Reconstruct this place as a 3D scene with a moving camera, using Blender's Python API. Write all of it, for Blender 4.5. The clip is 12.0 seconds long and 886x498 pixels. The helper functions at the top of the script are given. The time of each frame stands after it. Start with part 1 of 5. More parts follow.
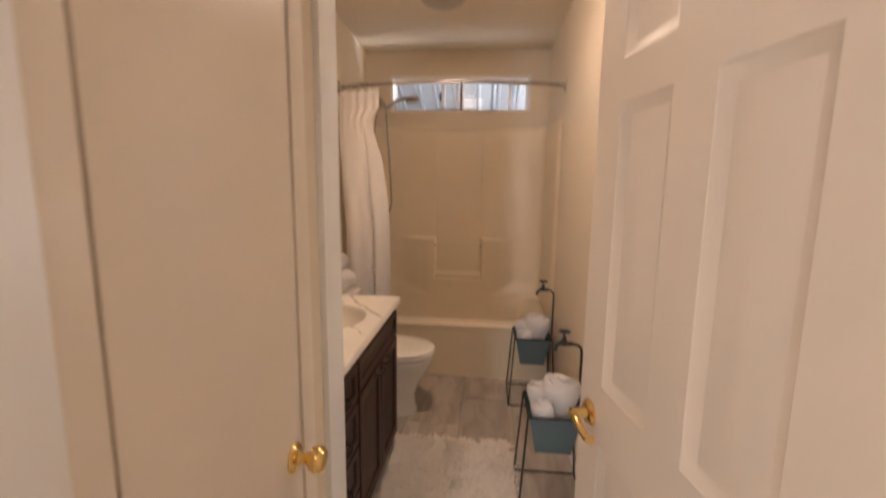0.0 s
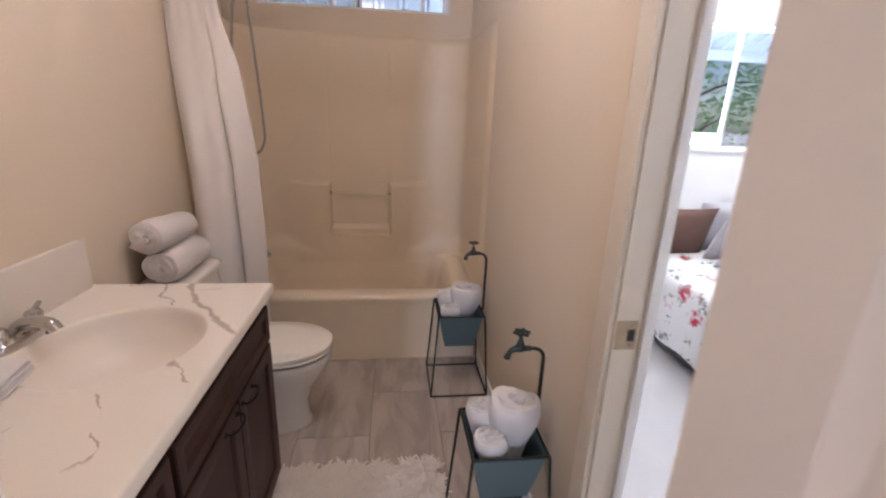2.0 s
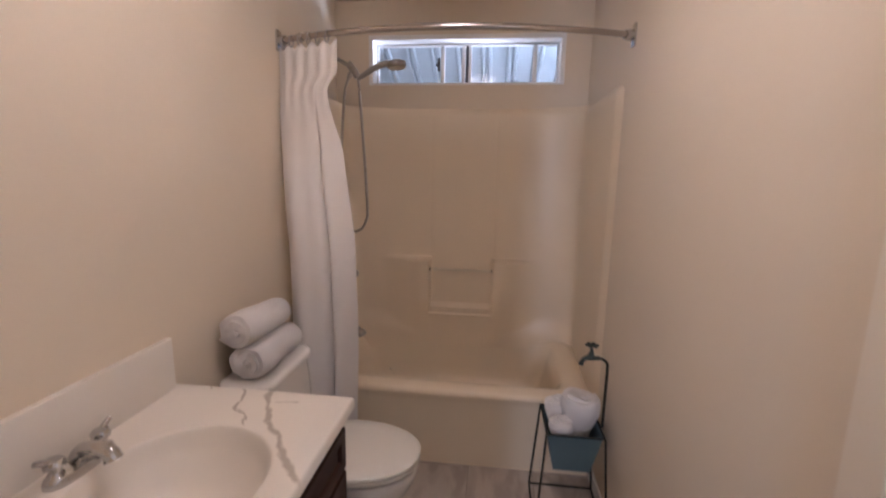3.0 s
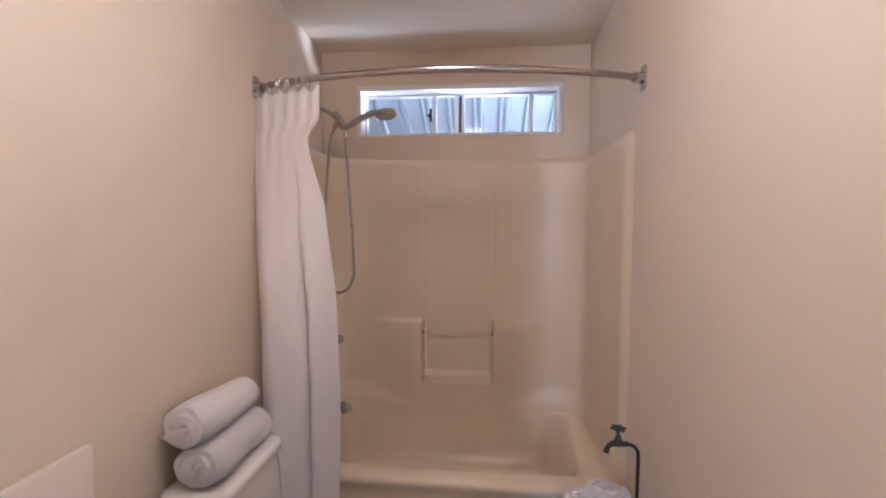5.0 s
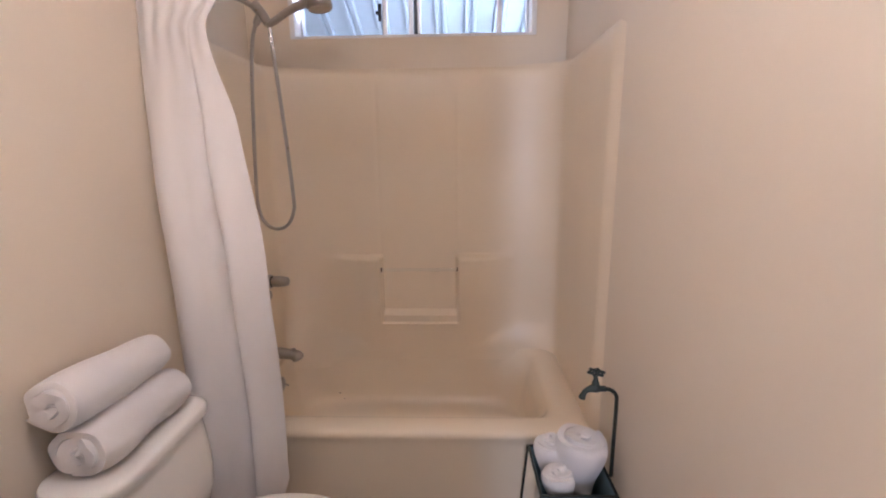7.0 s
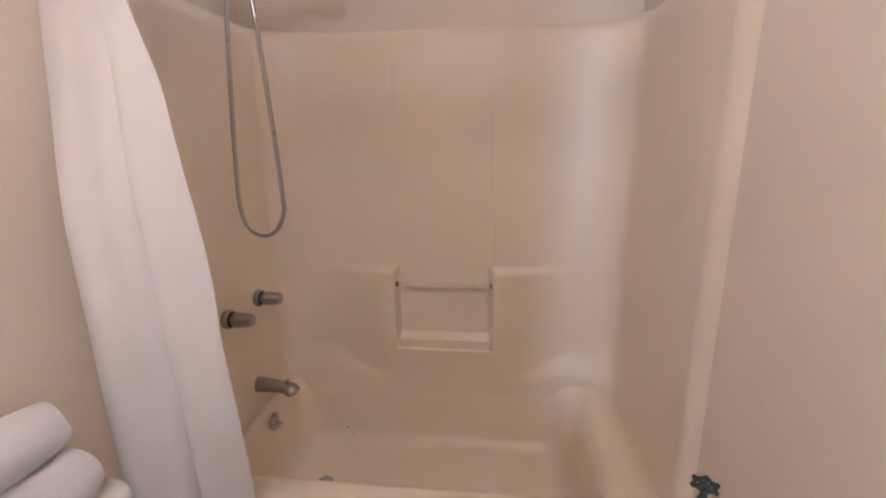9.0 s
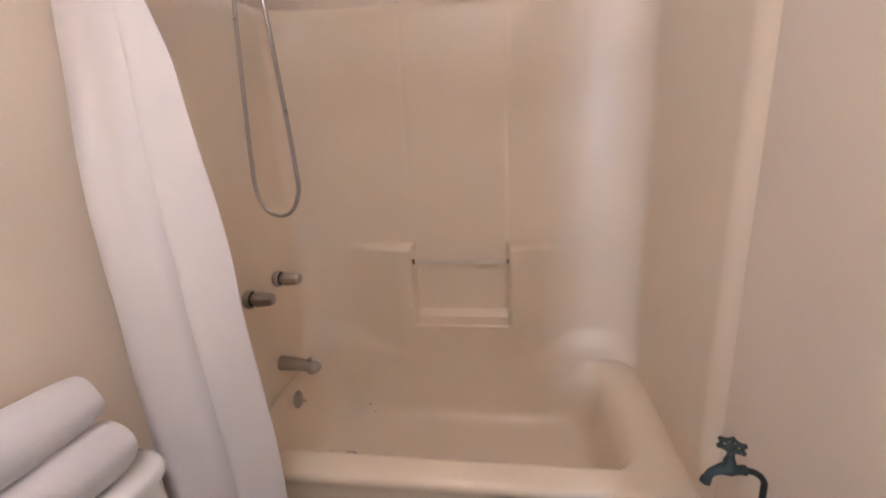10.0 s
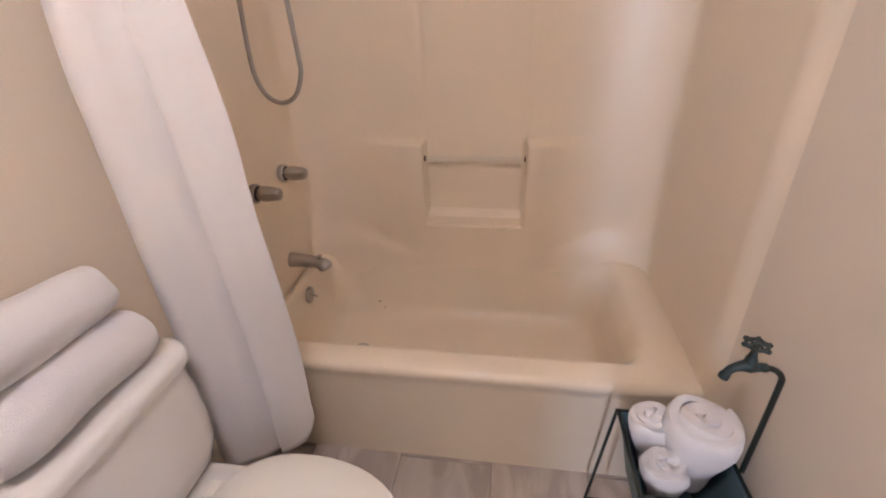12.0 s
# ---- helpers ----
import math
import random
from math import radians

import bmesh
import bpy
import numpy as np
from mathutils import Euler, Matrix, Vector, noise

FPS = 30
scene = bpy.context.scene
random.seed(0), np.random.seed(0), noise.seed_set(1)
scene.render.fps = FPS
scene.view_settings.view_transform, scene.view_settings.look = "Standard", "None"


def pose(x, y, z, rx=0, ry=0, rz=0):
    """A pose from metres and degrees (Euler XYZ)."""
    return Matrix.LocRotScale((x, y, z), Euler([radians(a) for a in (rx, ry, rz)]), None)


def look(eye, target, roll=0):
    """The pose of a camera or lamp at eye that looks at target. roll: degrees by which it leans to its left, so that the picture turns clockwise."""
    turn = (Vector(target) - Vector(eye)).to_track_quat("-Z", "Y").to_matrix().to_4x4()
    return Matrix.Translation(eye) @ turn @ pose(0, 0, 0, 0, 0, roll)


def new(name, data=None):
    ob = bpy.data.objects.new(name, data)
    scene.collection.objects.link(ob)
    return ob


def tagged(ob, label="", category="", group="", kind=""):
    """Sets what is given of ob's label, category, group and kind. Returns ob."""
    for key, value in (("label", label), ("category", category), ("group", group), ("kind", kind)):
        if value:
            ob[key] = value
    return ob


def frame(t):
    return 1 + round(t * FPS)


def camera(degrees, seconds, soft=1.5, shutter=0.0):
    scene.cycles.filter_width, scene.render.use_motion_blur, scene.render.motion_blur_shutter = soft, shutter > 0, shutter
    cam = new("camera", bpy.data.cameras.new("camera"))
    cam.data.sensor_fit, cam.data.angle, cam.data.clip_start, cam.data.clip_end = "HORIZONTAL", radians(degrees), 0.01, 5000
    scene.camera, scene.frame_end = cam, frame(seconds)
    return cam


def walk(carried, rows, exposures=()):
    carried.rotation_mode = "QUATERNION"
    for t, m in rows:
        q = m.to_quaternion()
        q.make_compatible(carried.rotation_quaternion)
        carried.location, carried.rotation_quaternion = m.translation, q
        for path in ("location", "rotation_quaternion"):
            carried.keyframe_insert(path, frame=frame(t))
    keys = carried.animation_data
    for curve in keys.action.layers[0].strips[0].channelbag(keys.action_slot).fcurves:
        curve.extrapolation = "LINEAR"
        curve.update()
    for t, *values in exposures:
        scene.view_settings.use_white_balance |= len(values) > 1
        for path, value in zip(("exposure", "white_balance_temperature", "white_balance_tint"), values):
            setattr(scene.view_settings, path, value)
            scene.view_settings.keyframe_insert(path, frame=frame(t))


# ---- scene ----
cam = camera(90.9, 12.0, soft=2.0, shutter=0.5)
PATH = [
    (0, (0.277, -0.606, 1.454), (0.075, 1.362, 1.156), 0.7),
    (0.4, (0.292, -0.469, 1.381), (0.125, 1.447, 0.832), -0.1),
    (0.5, (0.296, -0.426, 1.368), (0.18, 1.486, 0.792), 0.8),
    (0.6, (0.305, -0.378, 1.367), (0.24, 1.535, 0.786), 1.0),
    (0.8, (0.308, -0.256, 1.418), (0.437, 1.646, 0.813), 2.4),
    (1, (0.289, -0.119, 1.415), (0.512, 1.782, 0.833), 2.2),
    (1.3, (0.285, 0.007, 1.416), (0.515, 1.906, 0.835), 1.7),
    (1.5, (0.262, 0.049, 1.419), (0.521, 1.944, 0.836), 2.3),
    (1.8, (0.254, 0.108, 1.427), (0.507, 2.004, 0.843), 2.2),
    (2, (0.231, 0.149, 1.428), (0.467, 2.05, 0.853), 2.2),
    (2.1, (0.23, 0.177, 1.429), (0.411, 2.085, 0.859), 1.7),
    (2.5, (0.227, 0.323, 1.46), (0.136, 2.26, 0.97), 1.5),
    (3, (0.217, 0.452, 1.527), (-0.008, 2.409, 1.184), 1.1),
    (3.5, (0.186, 0.528, 1.542), (-0.081, 2.498, 1.324), 1.0),
    (5.3, (0.166, 0.74, 1.536), (0.008, 2.73, 1.428), 0.3),
    (5.5, (0.153, 0.777, 1.507), (0.036, 2.762, 1.296), 0.8),
    (6, (0.224, 0.9, 1.491), (0.118, 2.886, 1.282), 0.9),
    (6.5, (0.245, 0.952, 1.45), (0.164, 2.932, 1.181), -0.4),
    (6.7, (0.214, 0.956, 1.481), (0.156, 2.92, 1.107), -0.6),
    (8.3, (0.216, 1.351, 1.495), (0.075, 3.294, 1.039), -0.3),
    (8.5, (0.217, 1.405, 1.497), (0.054, 3.343, 1.031), -0.1),
    (9, (0.222, 1.47, 1.492), (-0.004, 3.401, 1.024), -0.7),
    (9.5, (0.218, 1.469, 1.479), (-0.034, 3.396, 1.008), -1.4),
    (10, (0.219, 1.468, 1.453), (-0.076, 3.373, 0.922), -3.0),
    (10.5, (0.189, 1.5, 1.448), (-0.103, 3.387, 0.855), -2.7),
    (11, (0.181, 1.555, 1.402), (-0.127, 3.39, 0.669), -3.0),
    (11.5, (0.151, 1.528, 1.38), (-0.12, 3.289, 0.472), -2.2),
    (12, (0.156, 1.514, 1.408), (-0.129, 3.259, 0.474), -2.1),
]
EXPOSURES = [(0.0, 0.02, 7700, 20), (0.6, 0.20, 7500, 19), (1.0, 0.14, 9200, 22), (1.5, 0.18, 7000, 19), (2.0, 0.21, 5850, 18), (2.5, -0.20, 5850, 20), (3.0, -0.10, 5850, 20), (3.5, -0.23, 5900, 21), (5.5, 0.38, 5550, 18), (6.5, 0.50, 5600, 18), (8.5, 0.57, 5550, 18), (9.5, 0.64, 5520, 18), (10.0, 0.69, 5520, 18), (12.0, 0.84, 5560, 18)]
walk(cam, [(t, look(eye, target, roll)) for t, eye, target, roll in PATH], EXPOSURES)


# ---- world, sun, large lights ----
world = bpy.data.worlds.new("sky")
scene.world = world
world.use_nodes = True
wn = world.node_tree.nodes
sky = wn.new("ShaderNodeTexSky")
sky.sky_type, sky.sun_disc = "NISHITA", False
sky.sun_elevation, sky.sun_rotation = radians(48), radians(200)
world.node_tree.links.new(sky.outputs[0], wn["Background"].inputs[0])
wn["Background"].inputs[1].default_value = 0.065

sun = new("sun", bpy.data.lights.new("sun", "SUN"))
sun.data.energy, sun.data.angle, sun.data.color = 5.0, radians(0.5), (1.0, 0.95, 0.87)
sun.matrix_world = look((3.0, 12.0, 14.0), (1.0, 6.0, 0.0))


def area(name, eye, target, w, h, power, color):
    lamp = new(name, bpy.data.lights.new(name, "AREA"))
    lamp.data.shape, lamp.data.size, lamp.data.size_y = "RECTANGLE", w, h
    lamp.data.energy, lamp.data.color = power, color
    lamp.matrix_world = look(eye, target)
    return lamp


COOL = (0.80, 0.88, 1.0)
area("bathroom_window_daylight", (0.0, 4.45, 1.30), (0.0, 3.40, 2.21), 1.3, 0.5, 12.0, COOL)
area("bedroom_window_daylight", (2.85, 4.30, 1.10), (2.80, 2.2, 2.0), 1.4, 0.6, 900.0, COOL)
# unseen cool source, added to throw the pale strip on the back wall
area("added_hall_beam", (-0.450, -2.66, 1.55), (0.55, 3.2, 1.5), 0.13, 1.15, 40.0, (0.74, 0.84, 1.0))
# added warm fill in the unseen hall; no fixture stands there
area("added_hall_fill", (0.1, -1.35, 2.54), (0.1, -1.35, 0.0), 0.6, 0.6, 5.0, (1.0, 0.88, 0.78))

# ---- materials ----
def material(name, color, rough=0.6, metal=0.0, scale=6.0, vary=0.06, fine=90.0, bump=0.05, dist=0.002, spec=0.5, tint=None,
             coat=0.0, rough_vary=0.08, sheen=0.0, trans=0.0):
    """A surface with broad tone variation, fine grain, and relief; all at object scale."""
    m = bpy.data.materials.new(name)
    m.use_nodes = True
    nt = m.node_tree
    n, l = nt.nodes, nt.links
    b = n["Principled BSDF"]
    co = n.new("ShaderNodeTexCoord")
    big, small = n.new("ShaderNodeTexNoise"), n.new("ShaderNodeTexNoise")
    big.inputs["Scale"].default_value, big.inputs["Detail"].default_value = scale, 4
    small.inputs["Scale"].default_value, small.inputs["Detail"].default_value = fine, 3
    for t in (big, small):
        l.new(co.outputs["Object"], t.inputs["Vector"])
    ramp = n.new("ShaderNodeMix")
    ramp.data_type = "RGBA"
    dark = tuple(c * (1 - vary) for c in (tint or color))
    lite = tuple(min(1, c * (1 + vary)) for c in color)
    ramp.inputs["A"].default_value, ramp.inputs["B"].default_value = (*dark, 1), (*lite, 1)
    l.new(big.outputs["Fac"], ramp.inputs["Factor"])
    l.new(ramp.outputs["Result"], b.inputs["Base Color"])
    rr = n.new("ShaderNodeMapRange")
    rr.inputs["To Min"].default_value, rr.inputs["To Max"].default_value = max(0.02, rough - rough_vary), min(1, rough + rough_vary)
    l.new(big.outputs["Fac"], rr.inputs["Value"])
    l.new(rr.outputs["Result"], b.inputs["Roughness"])
    b.inputs["Metallic"].default_value = metal
    b.inputs["Specular IOR Level"].default_value = spec
    b.inputs["Coat Weight"].default_value = coat
    b.inputs["Sheen Weight"].default_value = sheen
    if bump:
        bp = n.new("ShaderNodeBump")
        bp.inputs["Strength"].default_value, bp.inputs["Distance"].default_value = bump, dist
        l.new(small.outputs["Fac"], bp.inputs["Height"])
        l.new(bp.outputs["Normal"], b.inputs["Normal"])
    return m


WALL = material("cream_wall_paint", (0.73, 0.62, 0.485), 0.58, scale=2.0, vary=0.035, fine=140, bump=0.10, dist=0.0015)
CEIL = material("ceiling_paint", (0.76, 0.67, 0.54), 0.7, scale=3.0, vary=0.03, fine=160, bump=0.12, dist=0.002)
TRIM = material("white_trim_paint", (0.82, 0.80, 0.78), 0.35, scale=5, vary=0.03, fine=60, bump=0.03)
CASING = material("cream_trim_paint", (0.79, 0.71, 0.60), 0.4, scale=5, vary=0.03, fine=60, bump=0.03)
DOOR = material("cream_door_paint", (0.76, 0.66, 0.555), 0.38, scale=3, vary=0.03, fine=110, bump=0.05, dist=0.001)
BEDWALL = material("white_wall_paint", (0.80, 0.80, 0.80), 0.6, scale=2, vary=0.03, fine=140, bump=0.08)
ACRYL = material("almond_acrylic", (0.77, 0.64, 0.475), 0.36, scale=4, vary=0.03, fine=25, bump=0.012, dist=0.002, rough_vary=0.03)
TUBWHITE = material("almond_tub_gelcoat", (0.78, 0.655, 0.49), 0.25, scale=4, vary=0.03, fine=25, bump=0.012, coat=0.08, rough_vary=0.05)
PORC = material("white_porcelain", (0.75, 0.71, 0.665), 0.12, scale=4, vary=0.02, fine=20, bump=0.008, coat=0.4, rough_vary=0.04)
SEAT = material("cream_toilet_seat", (0.80, 0.75, 0.67), 0.22, scale=5, vary=0.02, fine=30, bump=0.01)
CHROME = material("worn_chrome", (0.55, 0.54, 0.53), 0.12, 1.0, scale=20, vary=0.08, fine=120, bump=0.03)
NICKEL = material("brushed_nickel", (0.42, 0.38, 0.34), 0.30, 1.0, scale=18, vary=0.10, fine=160, bump=0.04)
RODM = material("dull_chrome_rod", (0.46, 0.43, 0.41), 0.2, 1.0, scale=20, vary=0.08, fine=120, bump=0.03)
BRASS = material("polished_brass", (0.83, 0.58, 0.24), 0.16, 1.0, scale=25, vary=0.12, fine=120, bump=0.02)
OLDBRASS = material("dull_strike_brass", (0.50, 0.38, 0.25), 0.38, 1.0, scale=40, vary=0.18, fine=160, bump=0.05)
ESPRESSO = material("espresso_wood", (0.032, 0.012, 0.009), 0.46, scale=8, vary=0.25, fine=70, bump=0.08, dist=0.001, spec=0.32)
BLACKM = material("black_pull_metal", (0.012, 0.011, 0.011), 0.35, 0.6, scale=20, vary=0.1, fine=90, bump=0.03)
TOWEL = material("white_terry", (0.69, 0.65, 0.63), 0.95, scale=14, vary=0.03, fine=420, bump=0.5, dist=0.003, spec=0.1, sheen=0.4)
CURT = material("white_curtain_cloth", (0.735, 0.685, 0.65), 0.9, scale=8, vary=0.03, fine=330, bump=0.3, dist=0.002, spec=0.1, sheen=0.2)
SHAG = material("ivory_shag", (0.81, 0.725, 0.64), 0.95, scale=9, vary=0.05, fine=200, bump=0.3, dist=0.003, spec=0.1, sheen=0.3)
FRAMEM = material("dark_green_wire", (0.030, 0.045, 0.042), 0.45, 0.7, scale=30, vary=0.25, fine=120, bump=0.1, tint=(0.05, 0.04, 0.03))
POTM = material("teal_painted_tin", (0.088, 0.140, 0.155), 0.45, 0.0, scale=9, vary=0.14, fine=90, bump=0.06, rough_vary=0.12)
VALVEM = material("verdigris_iron", (0.045, 0.070, 0.065), 0.5, 0.5, scale=45, vary=0.35, fine=160, bump=0.3, tint=(0.04, 0.032, 0.028))
ALU = material("window_aluminium", (0.62, 0.62, 0.63), 0.4, 0.8, scale=12, vary=0.06, fine=120, bump=0.04)
DARKALU = material("dark_window_seal", (0.05, 0.05, 0.055), 0.5, 0.2, scale=12, vary=0.1, fine=80, bump=0.05)
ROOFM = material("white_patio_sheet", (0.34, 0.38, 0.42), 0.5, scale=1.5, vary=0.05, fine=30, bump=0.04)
CONC = material("pale_concrete", (0.26, 0.255, 0.25), 0.85, scale=1.2, vary=0.12, fine=40, bump=0.3, dist=0.01)
BARK = material("grey_bark", (0.14, 0.10, 0.075), 0.9, scale=6, vary=0.3, fine=30, bump=0.6, dist=0.02)
LEAF = material("green_leaf", (0.12, 0.24, 0.08), 0.5, scale=3, vary=0.3, fine=30, bump=0.1)
GROUT = material("grey_grout", (0.26, 0.22, 0.19), 0.9, scale=20, vary=0.12, fine=120, bump=0.3)
BEDFLOOR = material("grey_bedroom_floor", (0.46, 0.44, 0.43), 0.55, scale=4, vary=0.10, fine=60, bump=0.1)
BROWNP = material("brown_velvet", (0.12, 0.066, 0.048), 0.85, scale=12, vary=0.2, fine=120, bump=0.3, dist=0.004, sheen=0.1, spec=0.2)
GREYP = material("grey_woven", (0.42, 0.40, 0.41), 0.9, scale=16, vary=0.25, fine=140, bump=0.3, dist=0.004, sheen=0.2)
BASEM = material("dark_bed_base", (0.06, 0.055, 0.06), 0.8, scale=10, vary=0.1, fine=120, bump=0.2)
RUST = material("rust_stain", (0.10, 0.045, 0.02), 0.8, scale=60, vary=0.3, fine=200, bump=0.3)
VENTM = material("grey_lamp_glass", (0.42, 0.37, 0.30), 0.3, scale=6, vary=0.05, fine=40, bump=0.02)
# near-black colour that stands for the shade inside small hollows
HOLLOWSHADE = material("hollow_shade", (0.02, 0.02, 0.02), 0.8, scale=10, vary=0.1, fine=60, bump=0.05)


def glass(name):
    m = bpy.data.materials.new(name)
    m.use_nodes = True
    b = m.node_tree.nodes["Principled BSDF"]
    b.inputs["Base Color"].default_value = (0.93, 0.97, 1.0, 1)
    b.inputs["Roughness"].default_value, b.inputs["Transmission Weight"].default_value, b.inputs["IOR"].default_value = 0.03, 1.0, 1.25
    return m


GLASS = glass("window_glass")


def lamp_glow(name, color, strength):
    m = bpy.data.materials.new(name)
    m.use_nodes = True
    b = m.node_tree.nodes["Principled BSDF"]
    b.inputs["Emission Color"].default_value, b.inputs["Emission Strength"].default_value = (*color, 1), strength
    return m


def math_node(nt, op, a, b=None, c=None, clamp=False):
    nd = nt.nodes.new("ShaderNodeMath")
    nd.operation, nd.use_clamp = op, clamp
    for k, v in enumerate((a, b, c)):
        if v is None:
            continue
        if isinstance(v, (int, float)):
            nd.inputs[k].default_value = v
        else:
            nt.links.new(v, nd.inputs[k])
    return nd.outputs[0]


def marble_top():
    """White cultured marble with a few taupe veins that cross the slab, each a broken warped line."""
    m = material("veined_marble", (0.765, 0.70, 0.62), 0.34, scale=5, vary=0.025, fine=30, bump=0.01, coat=0.0, rough_vary=0.04)
    nt = m.node_tree
    b = nt.nodes["Principled BSDF"]
    base = b.inputs["Base Color"].links[0].from_socket
    geo = nt.nodes.new("ShaderNodeNewGeometry")
    warp = nt.nodes.new("ShaderNodeTexNoise")
    warp.inputs["Scale"].default_value, warp.inputs["Detail"].default_value = 9.0, 5
    nt.links.new(geo.outputs["Position"], warp.inputs["Vector"])
    gate = nt.nodes.new("ShaderNodeTexNoise")
    gate.inputs["Scale"].default_value, gate.inputs["Detail"].default_value = 14.0, 3
    nt.links.new(geo.outputs["Position"], gate.inputs["Vector"])
    sep = nt.nodes.new("ShaderNodeSeparateXYZ")
    nt.links.new(geo.outputs["Position"], sep.inputs[0])
    total = None
    # from (x, y) to (x, y), half width, warp, gate
    veins = [((-0.455, 1.66), (-0.375, 1.47), 0.012, 0.05, 0.24), ((-0.378, 1.475), (-0.185, 1.26), 0.012, 0.05, 0.24), ((-0.55, 1.66), (-0.485, 1.51), 0.007, 0.07, 0.26),
             ((-0.487, 1.515), (-0.43, 1.445), 0.005, 0.06, 0.28), ((-0.295, 1.262), (-0.268, 1.235), 0.008, 0.03, 0.20), ((-0.315, 1.165), (-0.272, 1.10), 0.014, 0.04, 0.22),
             ((-0.275, 1.11), (-0.215, 1.03), 0.004, 0.06, 0.30), ((-0.43, 1.047), (-0.385, 1.06), 0.008, 0.03, 0.20), ((-0.385, 1.0), (-0.345, 0.94), 0.0035, 0.06, 0.30),
             ((-0.34, 0.93), (-0.28, 0.80), 0.004, 0.10, 0.40), ((-0.68, 1.66), (-0.61, 1.58), 0.004, 0.06, 0.42), ((-0.40, 1.585), (-0.33, 1.60), 0.004, 0.04, 0.30),
             ((-0.45, 0.95), (-0.60, 0.62), 0.003, 0.10, 0.48)]
    for (x0, y0), (x1, y1), w, amp, g in veins:
        length = math.hypot(x1 - x0, y1 - y0)
        ux, uy = (x1 - x0) / length, (y1 - y0) / length
        dx = math_node(nt, "SUBTRACT", sep.outputs[0], x0)
        dy = math_node(nt, "SUBTRACT", sep.outputs[1], y0)
        along = math_node(nt, "ADD", math_node(nt, "MULTIPLY", dx, ux), math_node(nt, "MULTIPLY", dy, uy))
        across = math_node(nt, "SUBTRACT", math_node(nt, "MULTIPLY", dx, uy), math_node(nt, "MULTIPLY", dy, ux))
        across = math_node(nt, "ADD", across, math_node(nt, "MULTIPLY", math_node(nt, "SUBTRACT", warp.outputs["Fac"], 0.5), amp * 1.6))
        thick = math_node(nt, "MULTIPLY", gate.outputs["Fac"], 2 * w)
        line = math_node(nt, "MULTIPLY", math_node(nt, "SUBTRACT", thick, math_node(nt, "ABSOLUTE", across)), 1.6 / w, clamp=True)
        a0 = math_node(nt, "MULTIPLY", math_node(nt, "ADD", along, 0.01), 80, clamp=True)
        a1 = math_node(nt, "MULTIPLY", math_node(nt, "SUBTRACT", length, along), 60, clamp=True)
        gt = math_node(nt, "MULTIPLY", math_node(nt, "SUBTRACT", gate.outputs["Fac"], g), 12, clamp=True)
        v = math_node(nt, "MULTIPLY", math_node(nt, "MULTIPLY", line, a0), math_node(nt, "MULTIPLY", a1, gt))
        total = v if total is None else math_node(nt, "MAXIMUM", total, v)
    mix = nt.nodes.new("ShaderNodeMix")
    mix.data_type = "RGBA"
    mix.inputs["B"].default_value = (0.38, 0.315, 0.25, 1)
    nt.links.new(math_node(nt, "MULTIPLY", total, 0.85), mix.inputs["Factor"])
    nt.links.new(base, mix.inputs["A"])
    nt.links.new(mix.outputs["Result"], b.inputs["Base Color"])
    return m


def floor_tile():
    """Stone-look porcelain: long grey-brown streaks, shifted and toned tile by tile."""
    m = material("stone_look_tile", (0.50, 0.43, 0.37), 0.32, scale=3, vary=0.08, fine=60, bump=0.04)
    nt = m.node_tree
    n, l = nt.nodes, nt.links
    b = n["Principled BSDF"]
    base = b.inputs["Base Color"].links[0].from_socket
    geo, info = n.new("ShaderNodeNewGeometry"), n.new("ShaderNodeObjectInfo")
    off = n.new("ShaderNodeVectorMath")
    off.operation = "MULTIPLY_ADD"
    l.new(info.outputs["Random"], off.inputs[0])
    off.inputs[1].default_value = (7.0, 13.0, 3.0)
    l.new(geo.outputs["Position"], off.inputs[2])
    mp = n.new("ShaderNodeMapping")
    mp.inputs["Rotation"].default_value = (0, 0, radians(-32))
    mp.inputs["Scale"].default_value = (9.0, 2.2, 1.0)
    l.new(off.outputs[0], mp.inputs["Vector"])
    st = n.new("ShaderNodeTexNoise")
    st.inputs["Scale"].default_value, st.inputs["Detail"].default_value, st.inputs["Distortion"].default_value = 1.0, 6, 1.2
    l.new(mp.outputs[0], st.inputs["Vector"])
    rmp = n.new("ShaderNodeValToRGB")
    rmp.color_ramp.elements[0].position, rmp.color_ramp.elements[0].color = 0.40, (0.36, 0.285, 0.235, 1)
    rmp.color_ramp.elements[1].position, rmp.color_ramp.elements[1].color = 0.58, (1, 1, 1, 1)
    l.new(st.outputs["Fac"], rmp.inputs[0])
    mul = n.new("ShaderNodeMix")
    mul.data_type, mul.blend_type = "RGBA", "MULTIPLY"
    mul.inputs["Factor"].default_value = 0.36
    l.new(base, mul.inputs["A"])
    l.new(rmp.outputs["Color"], mul.inputs["B"])
    tone = math_node(nt, "ADD", math_node(nt, "MULTIPLY", info.outputs["Random"], 0.16), 0.92)
    hsv = n.new("ShaderNodeHueSaturation")
    l.new(tone, hsv.inputs["Value"])
    l.new(mul.outputs["Result"], hsv.inputs["Color"])
    l.new(hsv.outputs["Color"], b.inputs["Base Color"])
    return m


